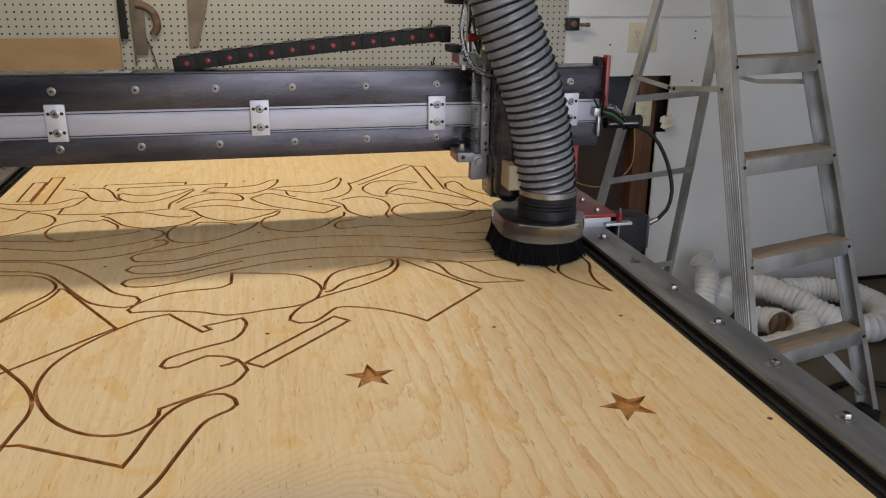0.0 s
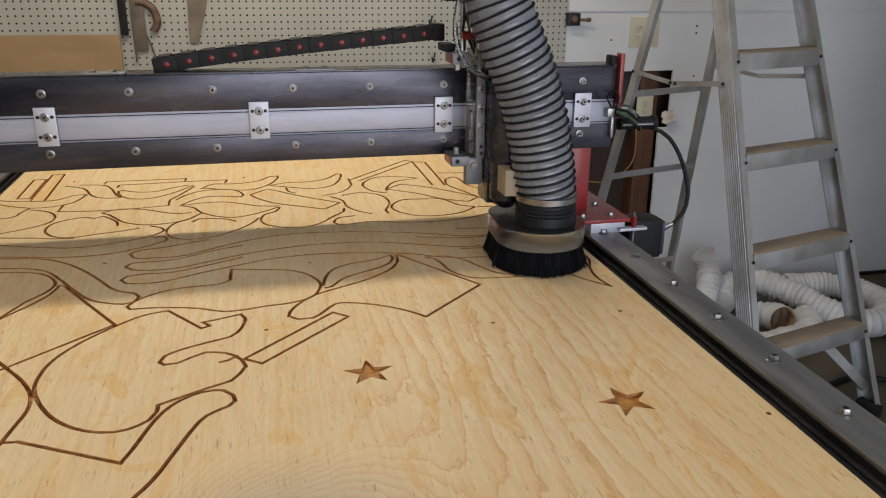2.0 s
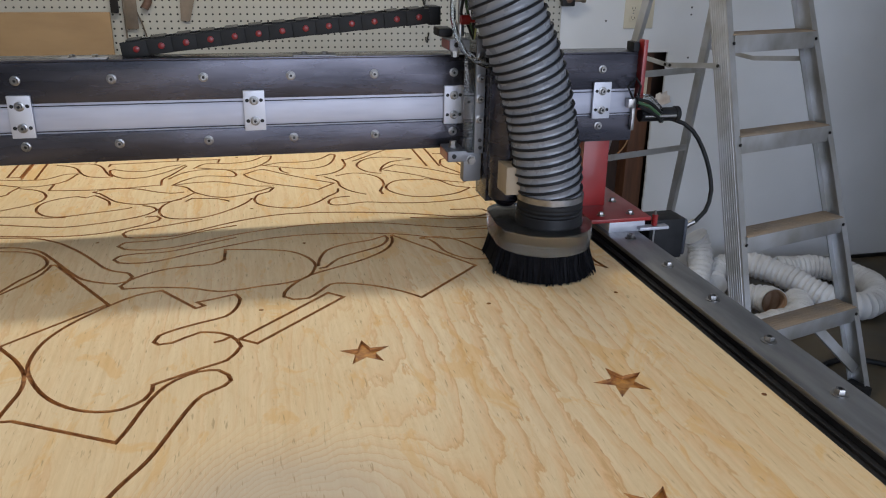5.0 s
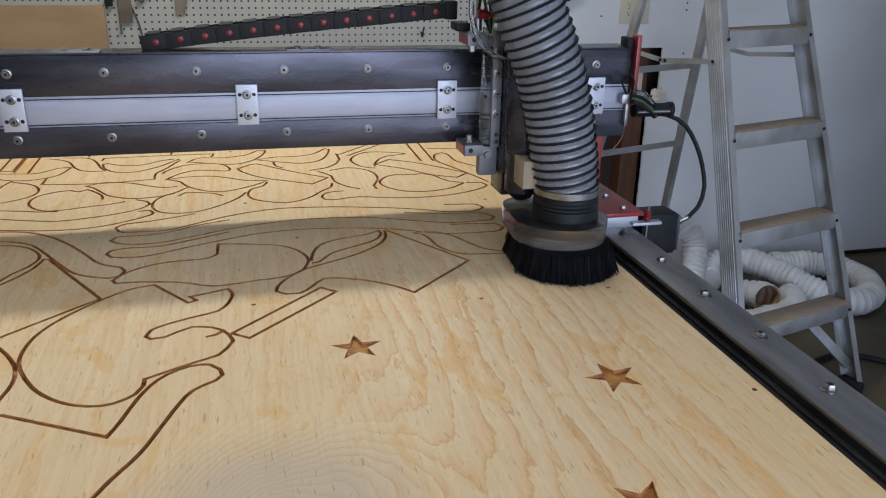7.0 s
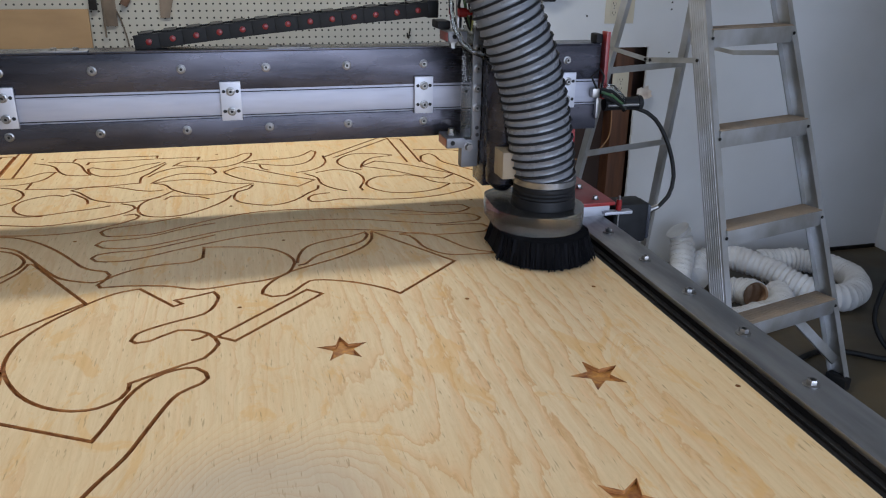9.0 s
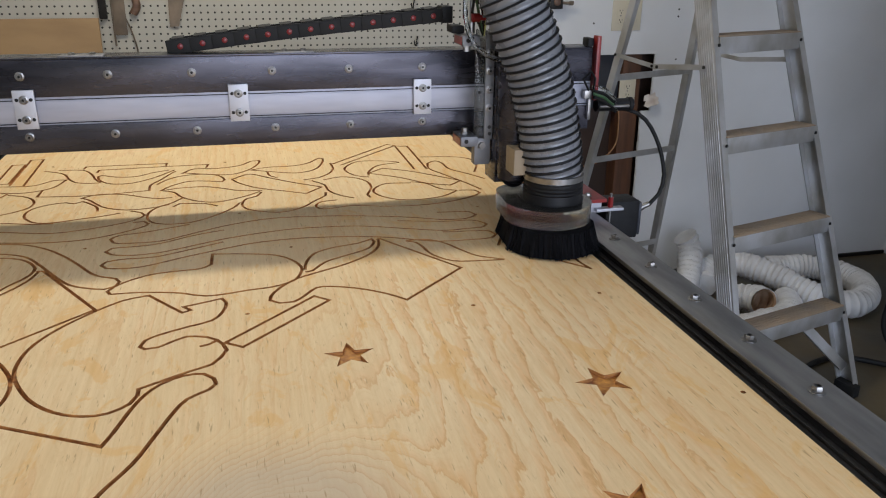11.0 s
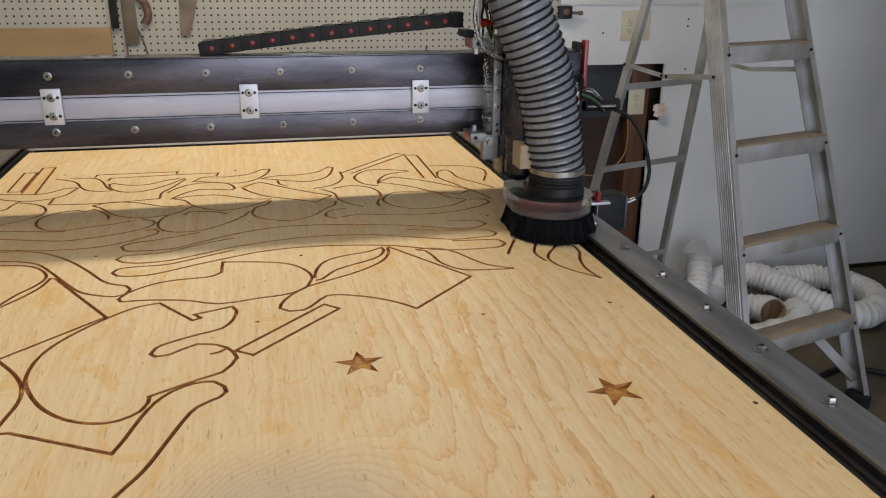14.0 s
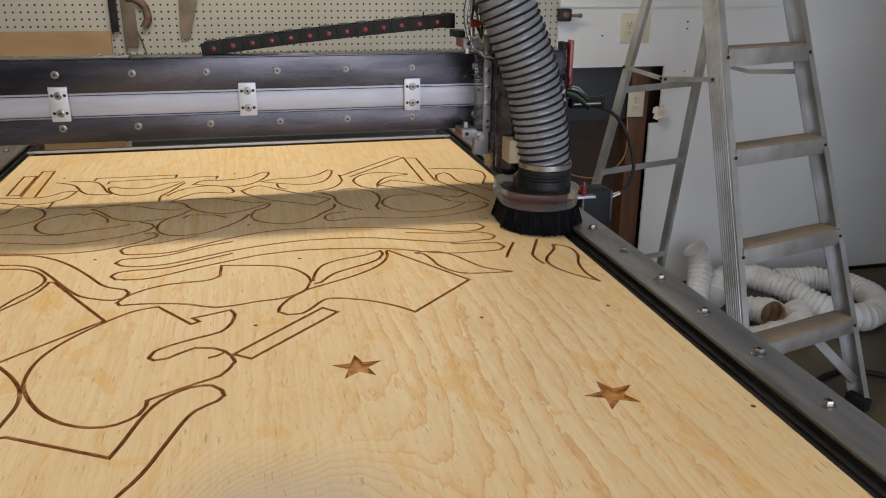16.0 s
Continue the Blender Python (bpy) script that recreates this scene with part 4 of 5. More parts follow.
        pts.append(p0.lerp(p1, f) + (a0.lerp(a1, f) * math.cos(t) + b0.lerp(b1, f) * math.sin(t)) * (swell(d) + 0.0003))
    bm = B()
    tube(bm, pts, 0.0025, 6)
    part("helix_wire", bm, M_WIRE, hose)
    bm = B()
    lathe(bm, (0.1555, HY, 0), (0, 0, 1), [(1.090, 0.0550), (1.0902, 0.0562), (1.1005, 0.0562), (1.101, 0.0550)], 40)
    part("hose_clamp", bm, M_BRIGHT, hose, "bright steel band clamp")
    # upper clutter beside the hose: air lines and fittings
    bm = B()
    tube(bm, spline([(0.020, -0.075, 1.48), (0.004, -0.085, 1.42), (0.000, -0.09, 1.375), (0.018, -0.095, 1.325), (0.060, -0.10, 1.300), (0.10, -0.10, 1.298)]), 0.0048, 12)
    part("air_line", bm, M_PVC, c, "clear plastic air line")
    bm = B()
    tube(bm, spline([(0.062, -0.08, 1.48), (0.050, -0.09, 1.41), (0.060, -0.10, 1.36), (0.092, -0.11, 1.315), (0.12, -0.10, 1.30)]), 0.0036, 10)
    part("air_line", bm, M_PVC, c)
    bm = B()
    lathe(bm, (0.018, -0.070, 1.372), (1, 0, 0), [(0, 0.008), (0.014, 0.008), (0.015, 0.005), (0.026, 0.005)], 16)
    part("red_fitting", bm, M_RED, c, "red push-in fitting")
    bm = B()
    lathe(bm, (0.020, -0.060, 1.345), (0, 0, 1), [(0, 0.007), (0.02, 0.007), (0.022, 0.004), (0.12, 0.004)], 14)
    part("lead_screw", bm, M_BRIGHT, c)
    bm = B()
    box(bm, 0.062, 0.130, -0.07, 0.03, 1.40, 1.56, 0.006)
    part("z_motor", bm, M_BLACKPLASTIC, c, "black drive motor")
    bm = B()
    box(bm, -0.010, 0.062, -0.05, 0.02, 1.43, 1.50, 0.004)
    part("z_bracket", bm, M_BLACKPLASTIC, c)
    bm = B()
    box(bm, -0.012, 0.012, -0.045, 0.0, 1.342, 1.356, 0.003)
    part("stop_block", bm, M_BLACKPLASTIC, c)
    for k, (mat, dx) in enumerate(((M_GREENWIRE, 0.0), (M_CABLE, 0.010), (M_YELLOWWIRE, 0.018), (M_CABLE, -0.008))):
        bm = B()
        tube(bm, spline([(0.030 + dx, -0.050, 1.50), (0.034 + dx, -0.066 - 0.003 * k, 1.44), (0.026 + dx, -0.070, 1.40 - 0.006 * k), (0.036 + dx * 0.6, -0.064, 1.365), (0.044, -0.058, 1.340)]), 0.0026, 8)
        part("signal_wire", bm, mat, c)
    bm = B()
    box(bm, 0.028, 0.056, -0.075, -0.062, 1.395, 1.440, 0.003)
    part("connector_block", bm, M_BLACKPLASTIC, c, "black plug block with wires")
    bm = B()
    box(bm, -0.012, 0.010, 0.034, 0.076, 1.354, 1.386, 0.003)
    part("chain_bracket", bm, M_BLACKPLASTIC, c, "black bracket holding the chain end")
    # drag chain running back along the beam
    chain_a, chain_b = Vector((-0.010, 0.055, 1.370)), Vector((-0.480, 0.055, 1.3165))
    d = (chain_b - chain_a)
    count = 12
    step_v = d / count
    ang = math.degrees(math.atan2(step_v.z, -step_v.x))
    link = B()
    L = step_v.length
    box(link, -L * 0.62, L * 0.5, -0.022, -0.018, -0.013, 0.013, 0.002)
    box(link, -L * 0.5, L * 0.62, 0.018, 0.022, -0.013, 0.013, 0.002)
    box(link, -L * 0.36, L * 0.20, -0.0230, 0.0230, 0.0132, 0.0150, 0.0006)
    box(link, -L * 0.30, L * 0.30, -0.0178, 0.0178, -0.012, -0.009, 0.001)
    link_me = mesh_of("link", link, M_CABLE)
    pin = B()
    lathe(pin, (0, -0.0222, 0), (0, -1, 0), [(0, 0.0052), (0.0012, 0.0052), (0.0020, 0.0040)], 14)
    pin_me = mesh_of("link_pin", pin, M_RED)
    for i in range(count + 1):
        p = chain_a + step_v * (i + 0.5)
        ob = piece("chain_link", link_me, c, pose(p.x, p.y, p.z + 0.006 * math.sin(i * 0.18), 0, ang * 1.0, 0))
        piece("link_pin", pin_me, ob, pose(0, 0, 0))
    return c, brush


CARRIAGE, BRUSH = carriage()


# ---------------- the step ladder ----------------
def ladder():
    t = thing("step_ladder", "worn aluminium step ladder standing open on the floor", "ladder", (1.79, 2.10, 0))
    o = Vector((1.79, 2.10, 0))
    lt, lb = Vector((1.496, 2.341, 1.212)), Vector((1.515, 2.143, 0.602))
    rt, rb = Vector((1.881, 2.453, 1.212)), Vector((1.975, 2.265, 0.602))
    dl, dr = (lb - lt) / 0.61, (rb - rt) / 0.61
    at = lambda p, d, z: p + d * (1.212 - z)
    side = (rt - lt).normalized()
    side.z = 0
    side.normalize()
    back = Vector((-side.y, side.x, 0))
    top = 1.83

    def rail(p, d, sgn):
        """C channel: web outside, flanges front and back, ribs along the web."""
        bm = B()
        prof = [(0.026, -0.002), (0.0, -0.002)]
        for k in range(7):
            v = 0.006 + k * 0.009
            prof += [(0.0, v), (-0.0018, v + 0.0008), (-0.0018, v + 0.0040), (0.0, v + 0.0048)]
        prof += [(0.0, 0.068), (0.026, 0.068), (0.026, 0.065), (0.003, 0.065), (0.003, 0.001), (0.026, 0.001)]
        rows = [[bm.verts.new(at(p, d, z) - o + side * (u - 0.020) * sgn + back * v) for u, v in prof] for z in (0.02, top)]
        for k in range(len(prof)):
            j = (k + 1) % len(prof)
            bm.faces.new((rows[0][k], rows[0][j], rows[1][j], rows[1][k]))
        bm.faces.new(rows[0][::-1])
        bm.faces.new(rows[1])
        return part("side_rail", bm, M_LADDER, t, "ribbed aluminium side rail")

    rail(lt, dl, 1)
    rail(rt, dr, -1)
    for p, d, sg in ((lt, dl, 1), (rt, dr, -1)):
        q = at(p, d, 0.0) - o
        bm = B()
        box(bm, -0.006 if sg > 0 else -0.030, 0.030 if sg > 0 else 0.006, -0.006, 0.074, 0.0, 0.045, 0.004, Matrix.Translation(q) @ Matrix.Rotation(math.atan2(side.y, side.x), 4, "Z"))
        part("rubber_foot", bm, M_RUBBER, t, "black rubber foot")
    for i in range(6):
        z = 0.3048 * (i + 1) - 0.007
        if z > top - 0.02:
            continue
        a, b = at(lt, dl, z) - o, at(rt, dr, z) - o
        w = (b - a).length
        m = Matrix.Translation(a) @ Matrix.Rotation(math.atan2((b - a).y, (b - a).x), 4, "Z")
        bm = B()
        box(bm, 0.004, w - 0.004, -0.004, -0.001, -0.030, 0.024, 0.0008, m)
        box(bm, 0.004, w - 0.004, 0.073, 0.076, -0.030, 0.0235, 0.0008, m)
        st = part("step", bm, M_LADDER, t, "aluminium step")
        bm = B()
        box(bm, 0.004, w - 0.004, -0.0042, 0.0762, 0.0242, 0.0275, 0.001, m)
        for k in range(6):
            box(bm, 0.004, w - 0.004, 0.002 + k * 0.012, 0.005 + k * 0.012, 0.0276, 0.0285, 0.0, m)
        part("tread", bm, M_TREAD, st, "dusty ribbed tread")
        for q in (a, b):
            bm = B()
            lathe(bm, q - back * 0.0045, -back, [(0, 0.0055), (0.003, 0.0055), (0.004, 0.003)], 12)
            part("rivet", bm, M_DARKRAIL, st)
    # diagonal braces under the lowest step
    a, b = at(lt, dl, 0.28) - o, at(rt, dr, 0.28) - o
    for p, q in ((a.lerp(b, 0.30), at(lt, dl, 0.09) - o), (a.lerp(b, 0.66), at(rt, dr, 0.09) - o)):
        bm = B()
        n = (q - p).normalized()
        u = n.cross(back).normalized()
        vs = [bm.verts.new(base + u * s * 0.017 + back * w) for base in (p, q) for s, w in ((-1, 0.030), (1, 0.030), (1, 0.042), (-1, 0.042))]
        for f in ((0, 1, 2, 3), (7, 6, 5, 4), (0, 4, 5, 1), (1, 5, 6, 2), (2, 6, 7, 3), (3, 7, 4, 0)):
            bm.faces.new([vs[i] for i in f])
        part("brace", bm, M_LADDER, t)
    # rear legs and their bars
    apex_l, apex_r = Vector((1.437, 2.62, 1.83)) - o, Vector((1.718, 2.755, 1.83)) - o
    foot_l, foot_r = Vector((1.249, 3.01, 0.0)) - o, Vector((1.773, 3.13, 0.0)) - o
    for p, q in ((apex_l, foot_l), (apex_r, foot_r)):
        bm = B()
        vs = [bm.verts.new(base + side * s + back * w) for base in (p, q) for s, w in ((-0.004, -0.016), (0.016, -0.016), (0.016, 0.016), (-0.004, 0.016))]
        for f in ((0, 1, 2, 3), (7, 6, 5, 4), (0, 4, 5, 1), (1, 5, 6, 2), (2, 6, 7, 3), (3, 7, 4, 0)):
            bm.faces.new([vs[i] for i in f])
        part("rear_leg", bm, M_LADDER, t, "slim aluminium rear leg")
    for z in (0.27, 0.72, 1.05, 1.45):
        k = 1 - z / 1.83
        p, q = apex_l.lerp(foot_l, k), apex_r.lerp(foot_r, k)
        bm = B()
        vs = [bm.verts.new(base + back * w + Vector((0, 0, h))) for base in (p, q) for w, h in ((-0.018, -0.012), (-0.018, 0.012), (-0.014, 0.012), (-0.014, -0.012))]
        for f in ((0, 1, 2, 3), (7, 6, 5, 4), (0, 4, 5, 1), (1, 5, 6, 2), (2, 6, 7, 3), (3, 7, 4, 0)):
            bm.faces.new([vs[i] for i in f])
        part("rear_bar", bm, M_LADDER, t)
    # folding spreaders: a riveted front arm, a hinge and a rear arm on each side
    def bar(p0, p1, half, thick):
        bm = B()
        vs = [bm.verts.new(base + side * s + Vector((0, 0, h))) for base in (p0, p1) for s, h in ((-thick, -half), (thick, -half), (thick, half), (-thick, half))]
        for f in ((0, 1, 2, 3), (7, 6, 5, 4), (0, 4, 5, 1), (1, 5, 6, 2), (2, 6, 7, 3), (3, 7, 4, 0)):
            bm.faces.new([vs[i] for i in f])
        return bm

    for p, d, ap, ft, sg in ((lt, dl, apex_l, foot_l, -1), (rt, dr, apex_r, foot_r, 1)):
        a = at(p, d, 1.142) - o + side * 0.026 * sg + back * 0.040
        b = ap.lerp(ft, 1 - 1.135 / 1.83) + side * 0.014 * sg
        mid = a.lerp(b, 0.52) + Vector((0, 0, -0.022))
        sp = part("spreader", bar(a, mid, 0.0085, 0.002), M_LADDER, t)
        part("spreader_arm", bar(mid, b, 0.0075, 0.002), M_LADDER, sp)
        for q in (a, mid - (mid - a).normalized() * 0.012, mid + (b - mid).normalized() * 0.012, b):
            bm = B()
            lathe(bm, q + side * sg * 0.0015, side * sg, [(0, 0.0055), (0.004, 0.0055), (0.0055, 0.003)], 10)
            part("hinge_rivet", bm, M_DARKRAIL, sp)
    bm = B()
    p, q = at(lt, dl, top) - o, at(rt, dr, top) - o
    m = Matrix.Translation(p) @ Matrix.Rotation(math.atan2((q - p).y, (q - p).x), 4, "Z")
    box(bm, -0.02, (q - p).length + 0.02, -0.01, 0.12, 0.0, 0.02, 0.004, m)
    part("top_cap", bm, M_LADDER, t)


ladder()


# ---------------- on and along the back wall ----------------
def duplex(name, label, x, z, y, gangs):
    t = thing(name, label, "outlet", (x, y, z))
    w = 0.058 * gangs + 0.020
    bm = B()
    box(bm, -w / 2, w / 2, -0.006, 0.0, -0.063, 0.063, 0.0025)
    part("cover_plate", bm, M_IVORY, t)
    for g in range(gangs):
        cx = (g - (gangs - 1) / 2) * 0.058
        for s in (-1, 1):
            bm = B()
            box(bm, cx - 0.0165, cx + 0.0165, -0.0085, -0.0062, s * 0.019 - 0.0135, s * 0.019 + 0.0135, 0.002)
            r = part("receptacle", bm, M_IVORY, t)
            bm = B()
            for dx, h in ((-0.0064, 0.0042), (0.0064, 0.0034)):
                box(bm, cx + dx - 0.0011, cx + dx + 0.0011, -0.0088, -0.0086, s * 0.019 + 0.002 - h, s * 0.019 + 0.002 + h)
            lathe(bm, (cx, -0.0085, s * 0.019 - 0.0075), (0, -1, 0), [(0, 0.0024), (0.0003, 0.0024)], 10)
            part("slot", bm, M_HOLE, r)
        bm = B()
        lathe(bm, (cx, -0.006, 0), (0, -1, 0), [(0, 0.003), (0.001, 0.003), (0.0014, 0.002)], 10)
        part("screw", bm, M_BRIGHT, t)


duplex("wall_outlet", "ivory double outlet plate on the white wall", 1.650, 1.231, YW, 2)
duplex("wall_outlet", "ivory outlet plate on the dark cut-out", 1.690, 0.905, YW + 0.012, 1)


def wall_clutter():
    # toggle clamp hung at the panel's edge
    t = thing("toggle_clamp", "dark metal clamp hanging at the pegboard edge", "clamp", (1.318, YW - 0.012, 1.288))
    bm = B()
    box(bm, -0.036, 0.020, -0.030, 0.0, -0.026, 0.026, 0.006)
    part("body", bm, M_DARKRAIL, t)
    bm = B()
    tube(bm, [(0.018, -0.015, -0.002), (0.060, -0.016, -0.003)], 0.006, 10)
    lathe(bm, (0.055, -0.016, -0.003), (1, 0, 0), [(0, 0.009), (0.014, 0.009), (0.016, 0.006)], 12)
    part("spindle", bm, M_SAWSTEEL, t)
    bm = B()
    lathe(bm, (-0.008, -0.030, 0.002), (0, -1, 0), [(0, 0.014), (0.006, 0.014), (0.008, 0.010)], 14)
    part("knob", bm, M_HANDLE, t, "brown knob")
    # saws on the pegboard
    t = thing("hand_saw", "old hand saw blade hanging on the pegboard", "saw", (-0.19, YW - 0.016, 1.30))
    bm = B()
    extrude_outline(bm, [(-0.041, -0.092), (-0.008, -0.092), (0.052, 0.12), (0.075, 0.42), (-0.025, 0.42)], -0.001, 0.001)
    bmesh.ops.transform(bm, matrix=Matrix.Rotation(radians(90), 4, "X"), verts=bm.verts)
    part("blade", bm, M_SAWSTEEL, t)
    t = thing("back_saw", "rusty back saw with a brown handle on the pegboard", "saw", (-0.40, YW - 0.018, 1.30))
    bm = B()
    tube(bm, spline([(0.045, 0, -0.045), (0.060, 0, -0.015), (0.050, 0, 0.03), (0.020, 0, 0.055), (-0.01, 0, 0.06)], 0.006), 0.0145, 10)
    part("handle", bm, M_HANDLE, t, "worn brown grip")
    bm = B()
    box(bm, -0.026, 0.018, -0.002, 0.002, -0.12, 0.30, 0.001)
    part("blade", bm, M_SAWSTEEL, t)
    bm = B()
    tube(bm, spline([(0.0, 0, -0.02), (0.03, 0.002, -0.10), (0.045, 0.002, -0.17), (0.048, 0, -0.2)]), 0.003, 6)
    part("frame_rod", bm, M_SAWSTEEL, t)
    t = thing("steel_bar", "dark steel bar hanging on the pegboard", "bar", (-0.455, YW - 0.02, 1.30))
    bm = B()
    box(bm, -0.018, 0.010, -0.008, 0.006, -0.062, 0.45, 0.003)
    part("bar", bm, M_DARKRAIL, t)
    bm = B()
    tube(bm, [(0.024, 0, 0.4), (0.028, 0, -0.16)], 0.0035, 8)
    part("rod", bm, M_SAWSTEEL, t)
    for x, z in ((0.71, 1.30), (0.722, 1.155)):
        t = thing("peg_hook", "small black wire hook in the pegboard", "hook", (x, YW - 0.0085, z))
        bm = B()
        tube(bm, spline([(0, 0, 0), (0, -0.012, 0.002), (-0.006, -0.014, -0.020), (-0.008, -0.022, -0.032), (-0.016, -0.034, -0.026), (-0.018, -0.036, -0.010)], 0.005), 0.0028, 8)
        part("wire", bm, M_CABLE, t)
    # board leaning on the wall, made-up dark box for the shadowed gap behind the machine
    t = thing("leaning_board", "tan plywood offcut leaning against the pegboard", "board", (-1.13, YW - 0.07, 0))
    bm = B()
    box(bm, -0.66, 0.655, -0.009, 0.009, 0, 1.243, 0.0015, Matrix.Rotation(radians(-1.6), 4, "X"))
    part("board", bm, M_BOARD, t)
    t = thing("storage_bench", "dark box added behind the machine to fill the shadowed gap", "bench", (0.30, 3.05, 0))
    bm = B()
    box(bm, -0.70, 0.62, -0.14, 0.14, 0.10, 0.90, 0.004)
    part("body", bm, M_PANELGREY, t)
    for dx in (-0.66, 0.58):
        for dy in (-0.11, 0.11):
            bm = B()
            box(bm, dx - 0.02, dx + 0.02, dy - 0.02, dy + 0.02, 0, 0.0995, 0.002)
            part("leg", bm, M_DARKRAIL, t)
    # torn paper facing at the cut-out's edge
    t = thing("torn_paper", "torn flap of white wallboard paper at the opening", "paper scrap", (1.812, YW - 0.001, 0.862))
    rng = random.Random(9)
    bm = B()
    nu, nv = 7, 6
    front, rear = [], []
    for i in range(nu):
        for j in range(nv):
            u, v = i / (nu - 1), j / (nv - 1)
            ragged = 0.007 * rng.uniform(-1, 1) if i in (0, nu - 1) or j in (0, nv - 1) else 0.0
            p = Vector((-0.040 + 0.062 * u + ragged, -0.004 - 0.026 * v * v - 0.006 * math.sin(5 * u), 0.020 - 0.046 * v + 0.012 * u + ragged))
            front.append(bm.verts.new(p))
            rear.append(bm.verts.new(p + Vector((0, 0.0016, 0.0006))))
    for i in range(nu - 1):
        for j in range(nv - 1):
            q = [i * nv + j, (i + 1) * nv + j, (i + 1) * nv + j + 1, i * nv + j + 1]
            bm.faces.new([front[k] for k in q])
            bm.faces.new([rear[k] for k in q[::-1]])
    rim = [i * nv for i in range(nu)] + [(nu - 1) * nv + j for j in range(1, nv)] + [i * nv + nv - 1 for i in range(nu - 2, -1, -1)] + list(range(nv - 2, 0, -1))
    for k, m in zip(rim, rim[1:] + rim[:1]):
        bm.faces.new((front[k], front[m], rear[m], rear[k]))
    part("flap", bm, M_PAPER, t)
    # thin brown cable stapled in the open cavity
    t = thing("cavity_cable", "thin brown cable running inside the open wall", "cable", (1.63, YW + 0.02, 0))
    bm = B()
    tube(bm, spline([(0.03, 0.0, 0.84), (0.035, -0.008, 0.74), (0.028, -0.006, 0.66), (-0.02, 0.0, 0.60), (-0.10, 0.0, 0.565), (-0.22, 0.005, 0.585), (-0.32, 0.01, 0.66)]), 0.0032, 8)
    part("cable", bm, M_WIREBROWN, t)
    # small wall marks and screw heads
    t = thing("wall_screw", "dark screw head in the white wallboard", "screw", (1.90, YW - 0.0005, 1.255), "wall screws")
    bm = B()
    lathe(bm, (0, 0, 0), (0, -1, 0), [(0, 0.0042), (0.0008, 0.0042), (0.001, 0.002)], 10)
    part("head", bm, M_DARKRAIL, t)
    for x, z in ((1.90, 1.225), (1.91, 1.04), (2.42, 1.24), (1.50, 1.20)):
        copy_thing(t, pose(x, YW - 0.0005, z))


wall_clutter()


def duct(name, label, pts, r, at, open_end=False):
    """Flexible wire-ribbed duct along a path, with a rib every few centimetres."""
    t = thing(name, label, "duct hose", at)
    o = Vector(at)
    path = spline([Vector(p) - o for p in pts], 0.0045)
    d, radii = 0.0, []
    rng = random.Random(len(pts))
    for a, b in zip(path, path[1:] + [path[-1]]):
        radii.append(r - 0.0075 * abs(math.sin(math.pi * d / 0.026)) ** 0.8 + 0.0022 * math.sin(d * 41) + rng.uniform(-0.0011, 0.0011))
        d += (b - a).length
    bm = B()
    tube(bm, path, radii, 30, caps=not open_end)
    if open_end:
        inner = [q - 0.004 for q in radii]
        n0 = max(2, len(path) // 2)
        tube(bm, path[:n0], inner[:n0], 30, caps=False, mat=1)
    part("sleeve", bm, [M_DUCT, M_LINING], t)
    fr = frames_along(path)
    bm = B()
    pts, d = [], 0.0
    for k in range(len(path) - 1):
        seg = (path[k + 1] - path[k]).length
        for u in range(4):
            a = 2 * math.pi * (d + seg * u / 4) / 0.026
            p, e1, e2 = fr[k]
            pts.append(p.lerp(path[k + 1], u / 4) + (e1 * math.cos(a) + e2 * math.sin(a)) * (radii[k] + 0.0006))
        d += seg
    tube(bm, pts, 0.0014, 5)
    part("wire_helix", bm, M_DUCT, t)


duct("flexible_duct", "crumpled white flexible duct end standing off the floor", [(1.86, 2.93, 0.058), (1.89, 2.96, 0.075), (1.935, 3.02, 0.13), (1.962, 3.075, 0.19), (1.962, 3.10, 0.235), (1.945, 3.105, 0.262)], 0.058, (1.9, 3.0, 0))
duct("flexible_duct", "white flexible duct looping across the floor", [(1.99, 2.98, 0.062), (2.03, 3.06, 0.078), (2.11, 3.09, 0.105), (2.21, 3.03, 0.13), (2.30, 2.91, 0.115), (2.37, 2.78, 0.085), (2.42, 2.70, 0.066), (2.49, 2.655, 0.063), (2.58, 2.67, 0.063), (2.68, 2.76, 0.063), (2.725, 2.88, 0.063), (2.70, 3.00, 0.063), (2.62, 3.075, 0.063), (2.51, 3.10, 0.063), (2.40, 3.10, 0.063)], 0.061, (2.4, 3.0, 0))
duct("flexible_duct", "open-ended white flexible duct with a brown inside", [(2.112, 2.705, 0.090), (2.116, 2.765, 0.080), (2.085, 2.82, 0.070), (2.01, 2.85, 0.064)], 0.061, (2.05, 2.8, 0), True)
duct("flexible_duct", "short white flexible duct section on the floor", [(1.85, 2.56, 0.058), (1.98, 2.575, 0.058), (2.12, 2.605, 0.058), (2.225, 2.675, 0.058), (2.275, 2.78, 0.058)], 0.057, (2.05, 2.6, 0))


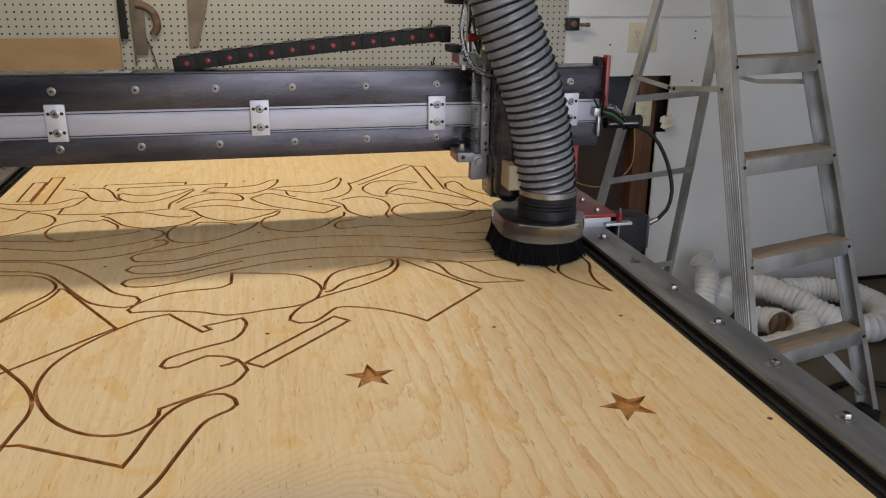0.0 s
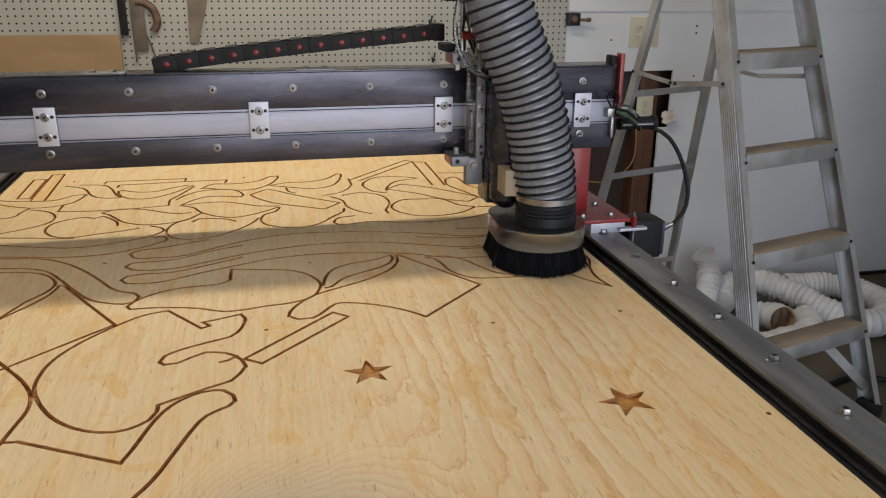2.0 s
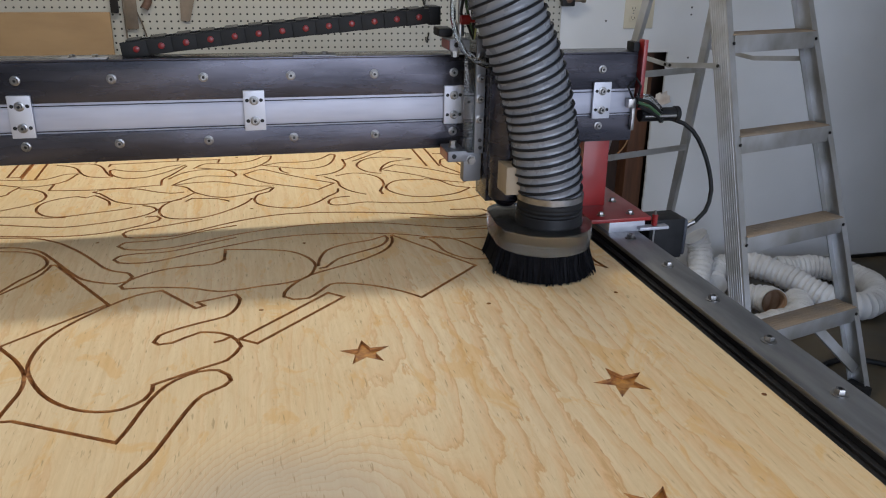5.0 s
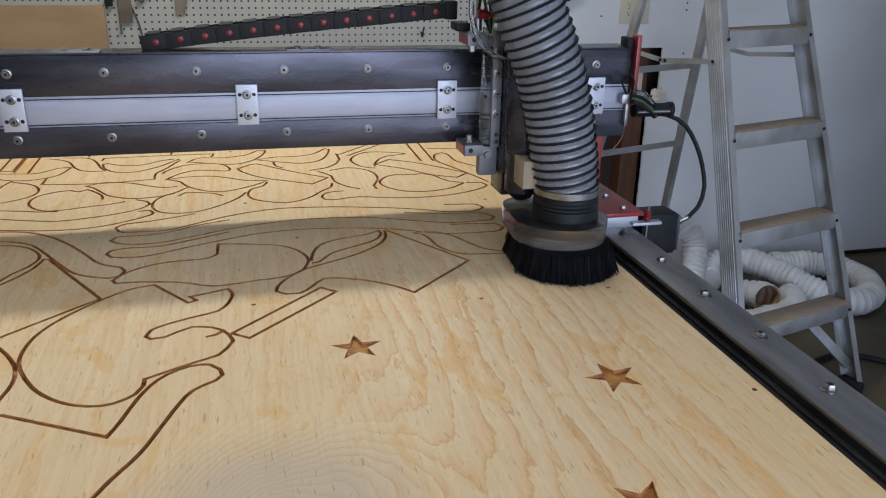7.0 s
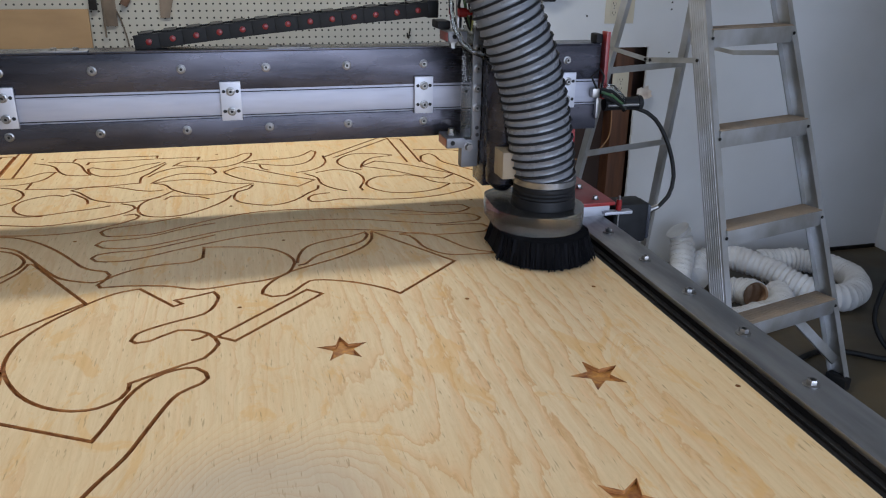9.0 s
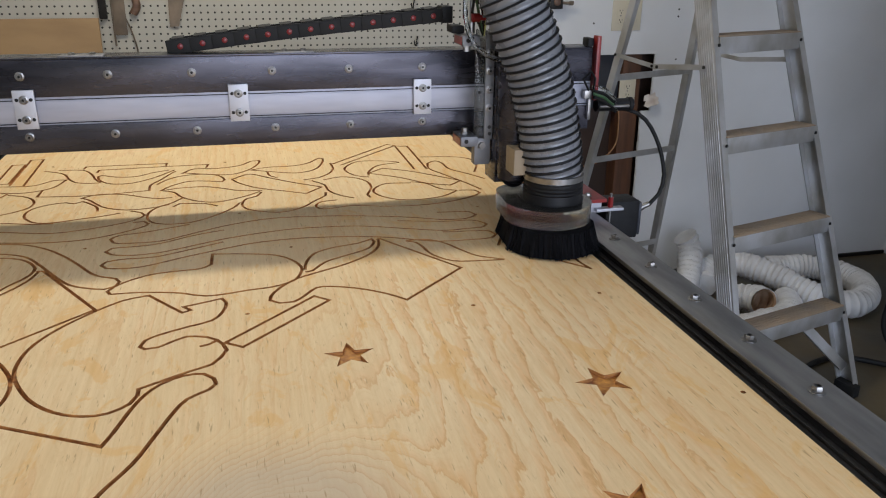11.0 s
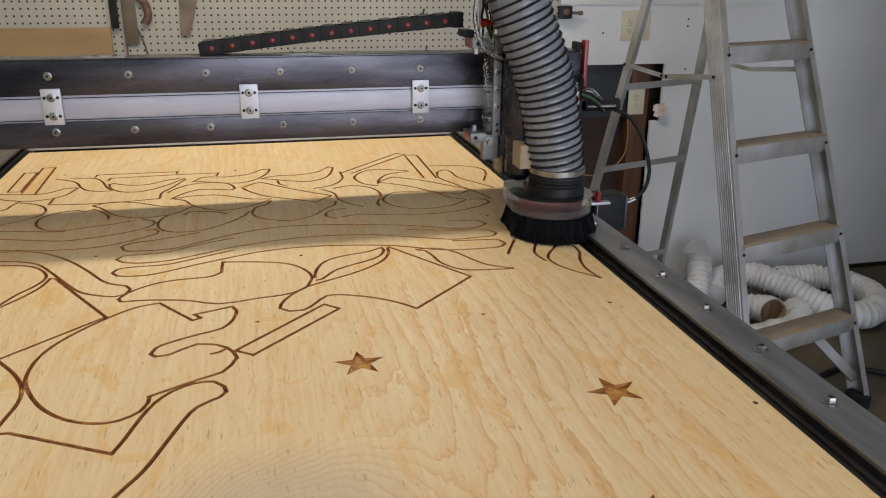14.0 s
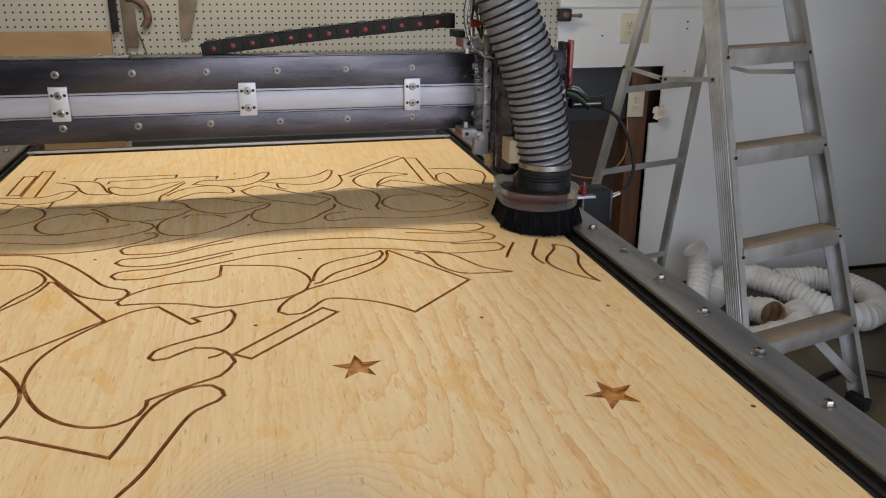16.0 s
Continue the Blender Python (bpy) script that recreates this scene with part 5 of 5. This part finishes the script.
def floor_cable():
    t = thing("floor_cable", "black rubber cable looping over the floor", "cable", (2.3, 2.4, 0))
    bm = B()
    tube(bm, [p - Vector((2.3, 2.4, 0)) for p in spline([(1.60, 2.05, 0.011), (1.85, 2.20, 0.011), (2.04, 2.30, 0.011), (2.17, 2.335, 0.011), (2.26, 2.30, 0.011), (2.36, 2.22, 0.011), (2.52, 2.14, 0.011), (2.75, 2.16, 0.011), (2.95, 2.35, 0.011)])], 0.011, 10)
    part("cable", bm, M_CABLE, t)
    t = thing("hanging_cable", "black cable hanging in a loop beside the wall", "cable", (2.42, 2.30, 0))
    bm = B()
    tube(bm, [p - Vector((2.42, 2.30, 0)) for p in spline([(2.45, 2.20, 0.010), (2.405, 2.27, 0.03), (2.372, 2.32, 0.12), (2.378, 2.33, 0.22), (2.42, 2.33, 0.32), (2.56, 2.33, 0.39), (2.70, 2.34, 0.42), (2.85, 2.36, 0.30), (2.92, 2.38, 0.12), (2.94, 2.38, 0.010)])], 0.0095, 10)
    part("cable", bm, M_CABLE, t)


floor_cable()


# ---------------- what moves ----------------
def motions():
    """The gantry travels along the table, the carriage along the gantry, the brush drags behind the travel."""
    ys = [(0, 1.597), (0.5, 1.580), (1, 1.563), (1.5, 1.546), (2, 1.529), (2.5, 1.513), (3, 1.497), (3.5, 1.479), (4, 1.459), (5.2, 1.412), (5.7, 1.398),
          (6.5, 1.406), (7, 1.420), (7.5, 1.431), (8, 1.446), (8.5, 1.463), (9, 1.479), (10.2, 1.520), (11.5, 1.562), (12, 1.581), (12.5, 1.601), (13, 1.620),
          (13.5, 1.640), (14, 1.658), (14.5, 1.678), (15, 1.697), (15.5, 1.714), (16, 1.731)]
    xs = [(0, 0.375), (0.5, 0.370), (1, 0.364), (1.5, 0.357), (2, 0.348), (2.5, 0.339), (3, 0.330), (3.5, 0.323), (4, 0.317), (5.2, 0.326), (5.7, 0.340),
          (6.5, 0.359), (7, 0.364), (7.5, 0.365), (8, 0.363), (8.5, 0.367), (9, 0.375), (10.2, 0.395), (11.5, 0.414), (12, 0.420), (12.5, 0.427), (13, 0.431),
          (13.5, 0.436), (14, 0.438), (14.5, 0.441), (15, 0.443), (15.5, 0.442), (16, 0.442)]
    drag = [(0, 0.013), (2, 0.004), (4, 0.002), (5.2, -0.006), (6.5, -0.032), (9, -0.034), (12, -0.020), (16, -0.013)]
    walk(BRUSH, [(t, pose(0, d, 0)) for t, d in drag])
    walk(GANTRY, [(t, pose(0, y, -0.002)) for t, y in ys])
    walk(CARRIAGE, [(t, pose(x, y, 0)) for (t, y), (_, x) in zip(ys, xs)])


motions()
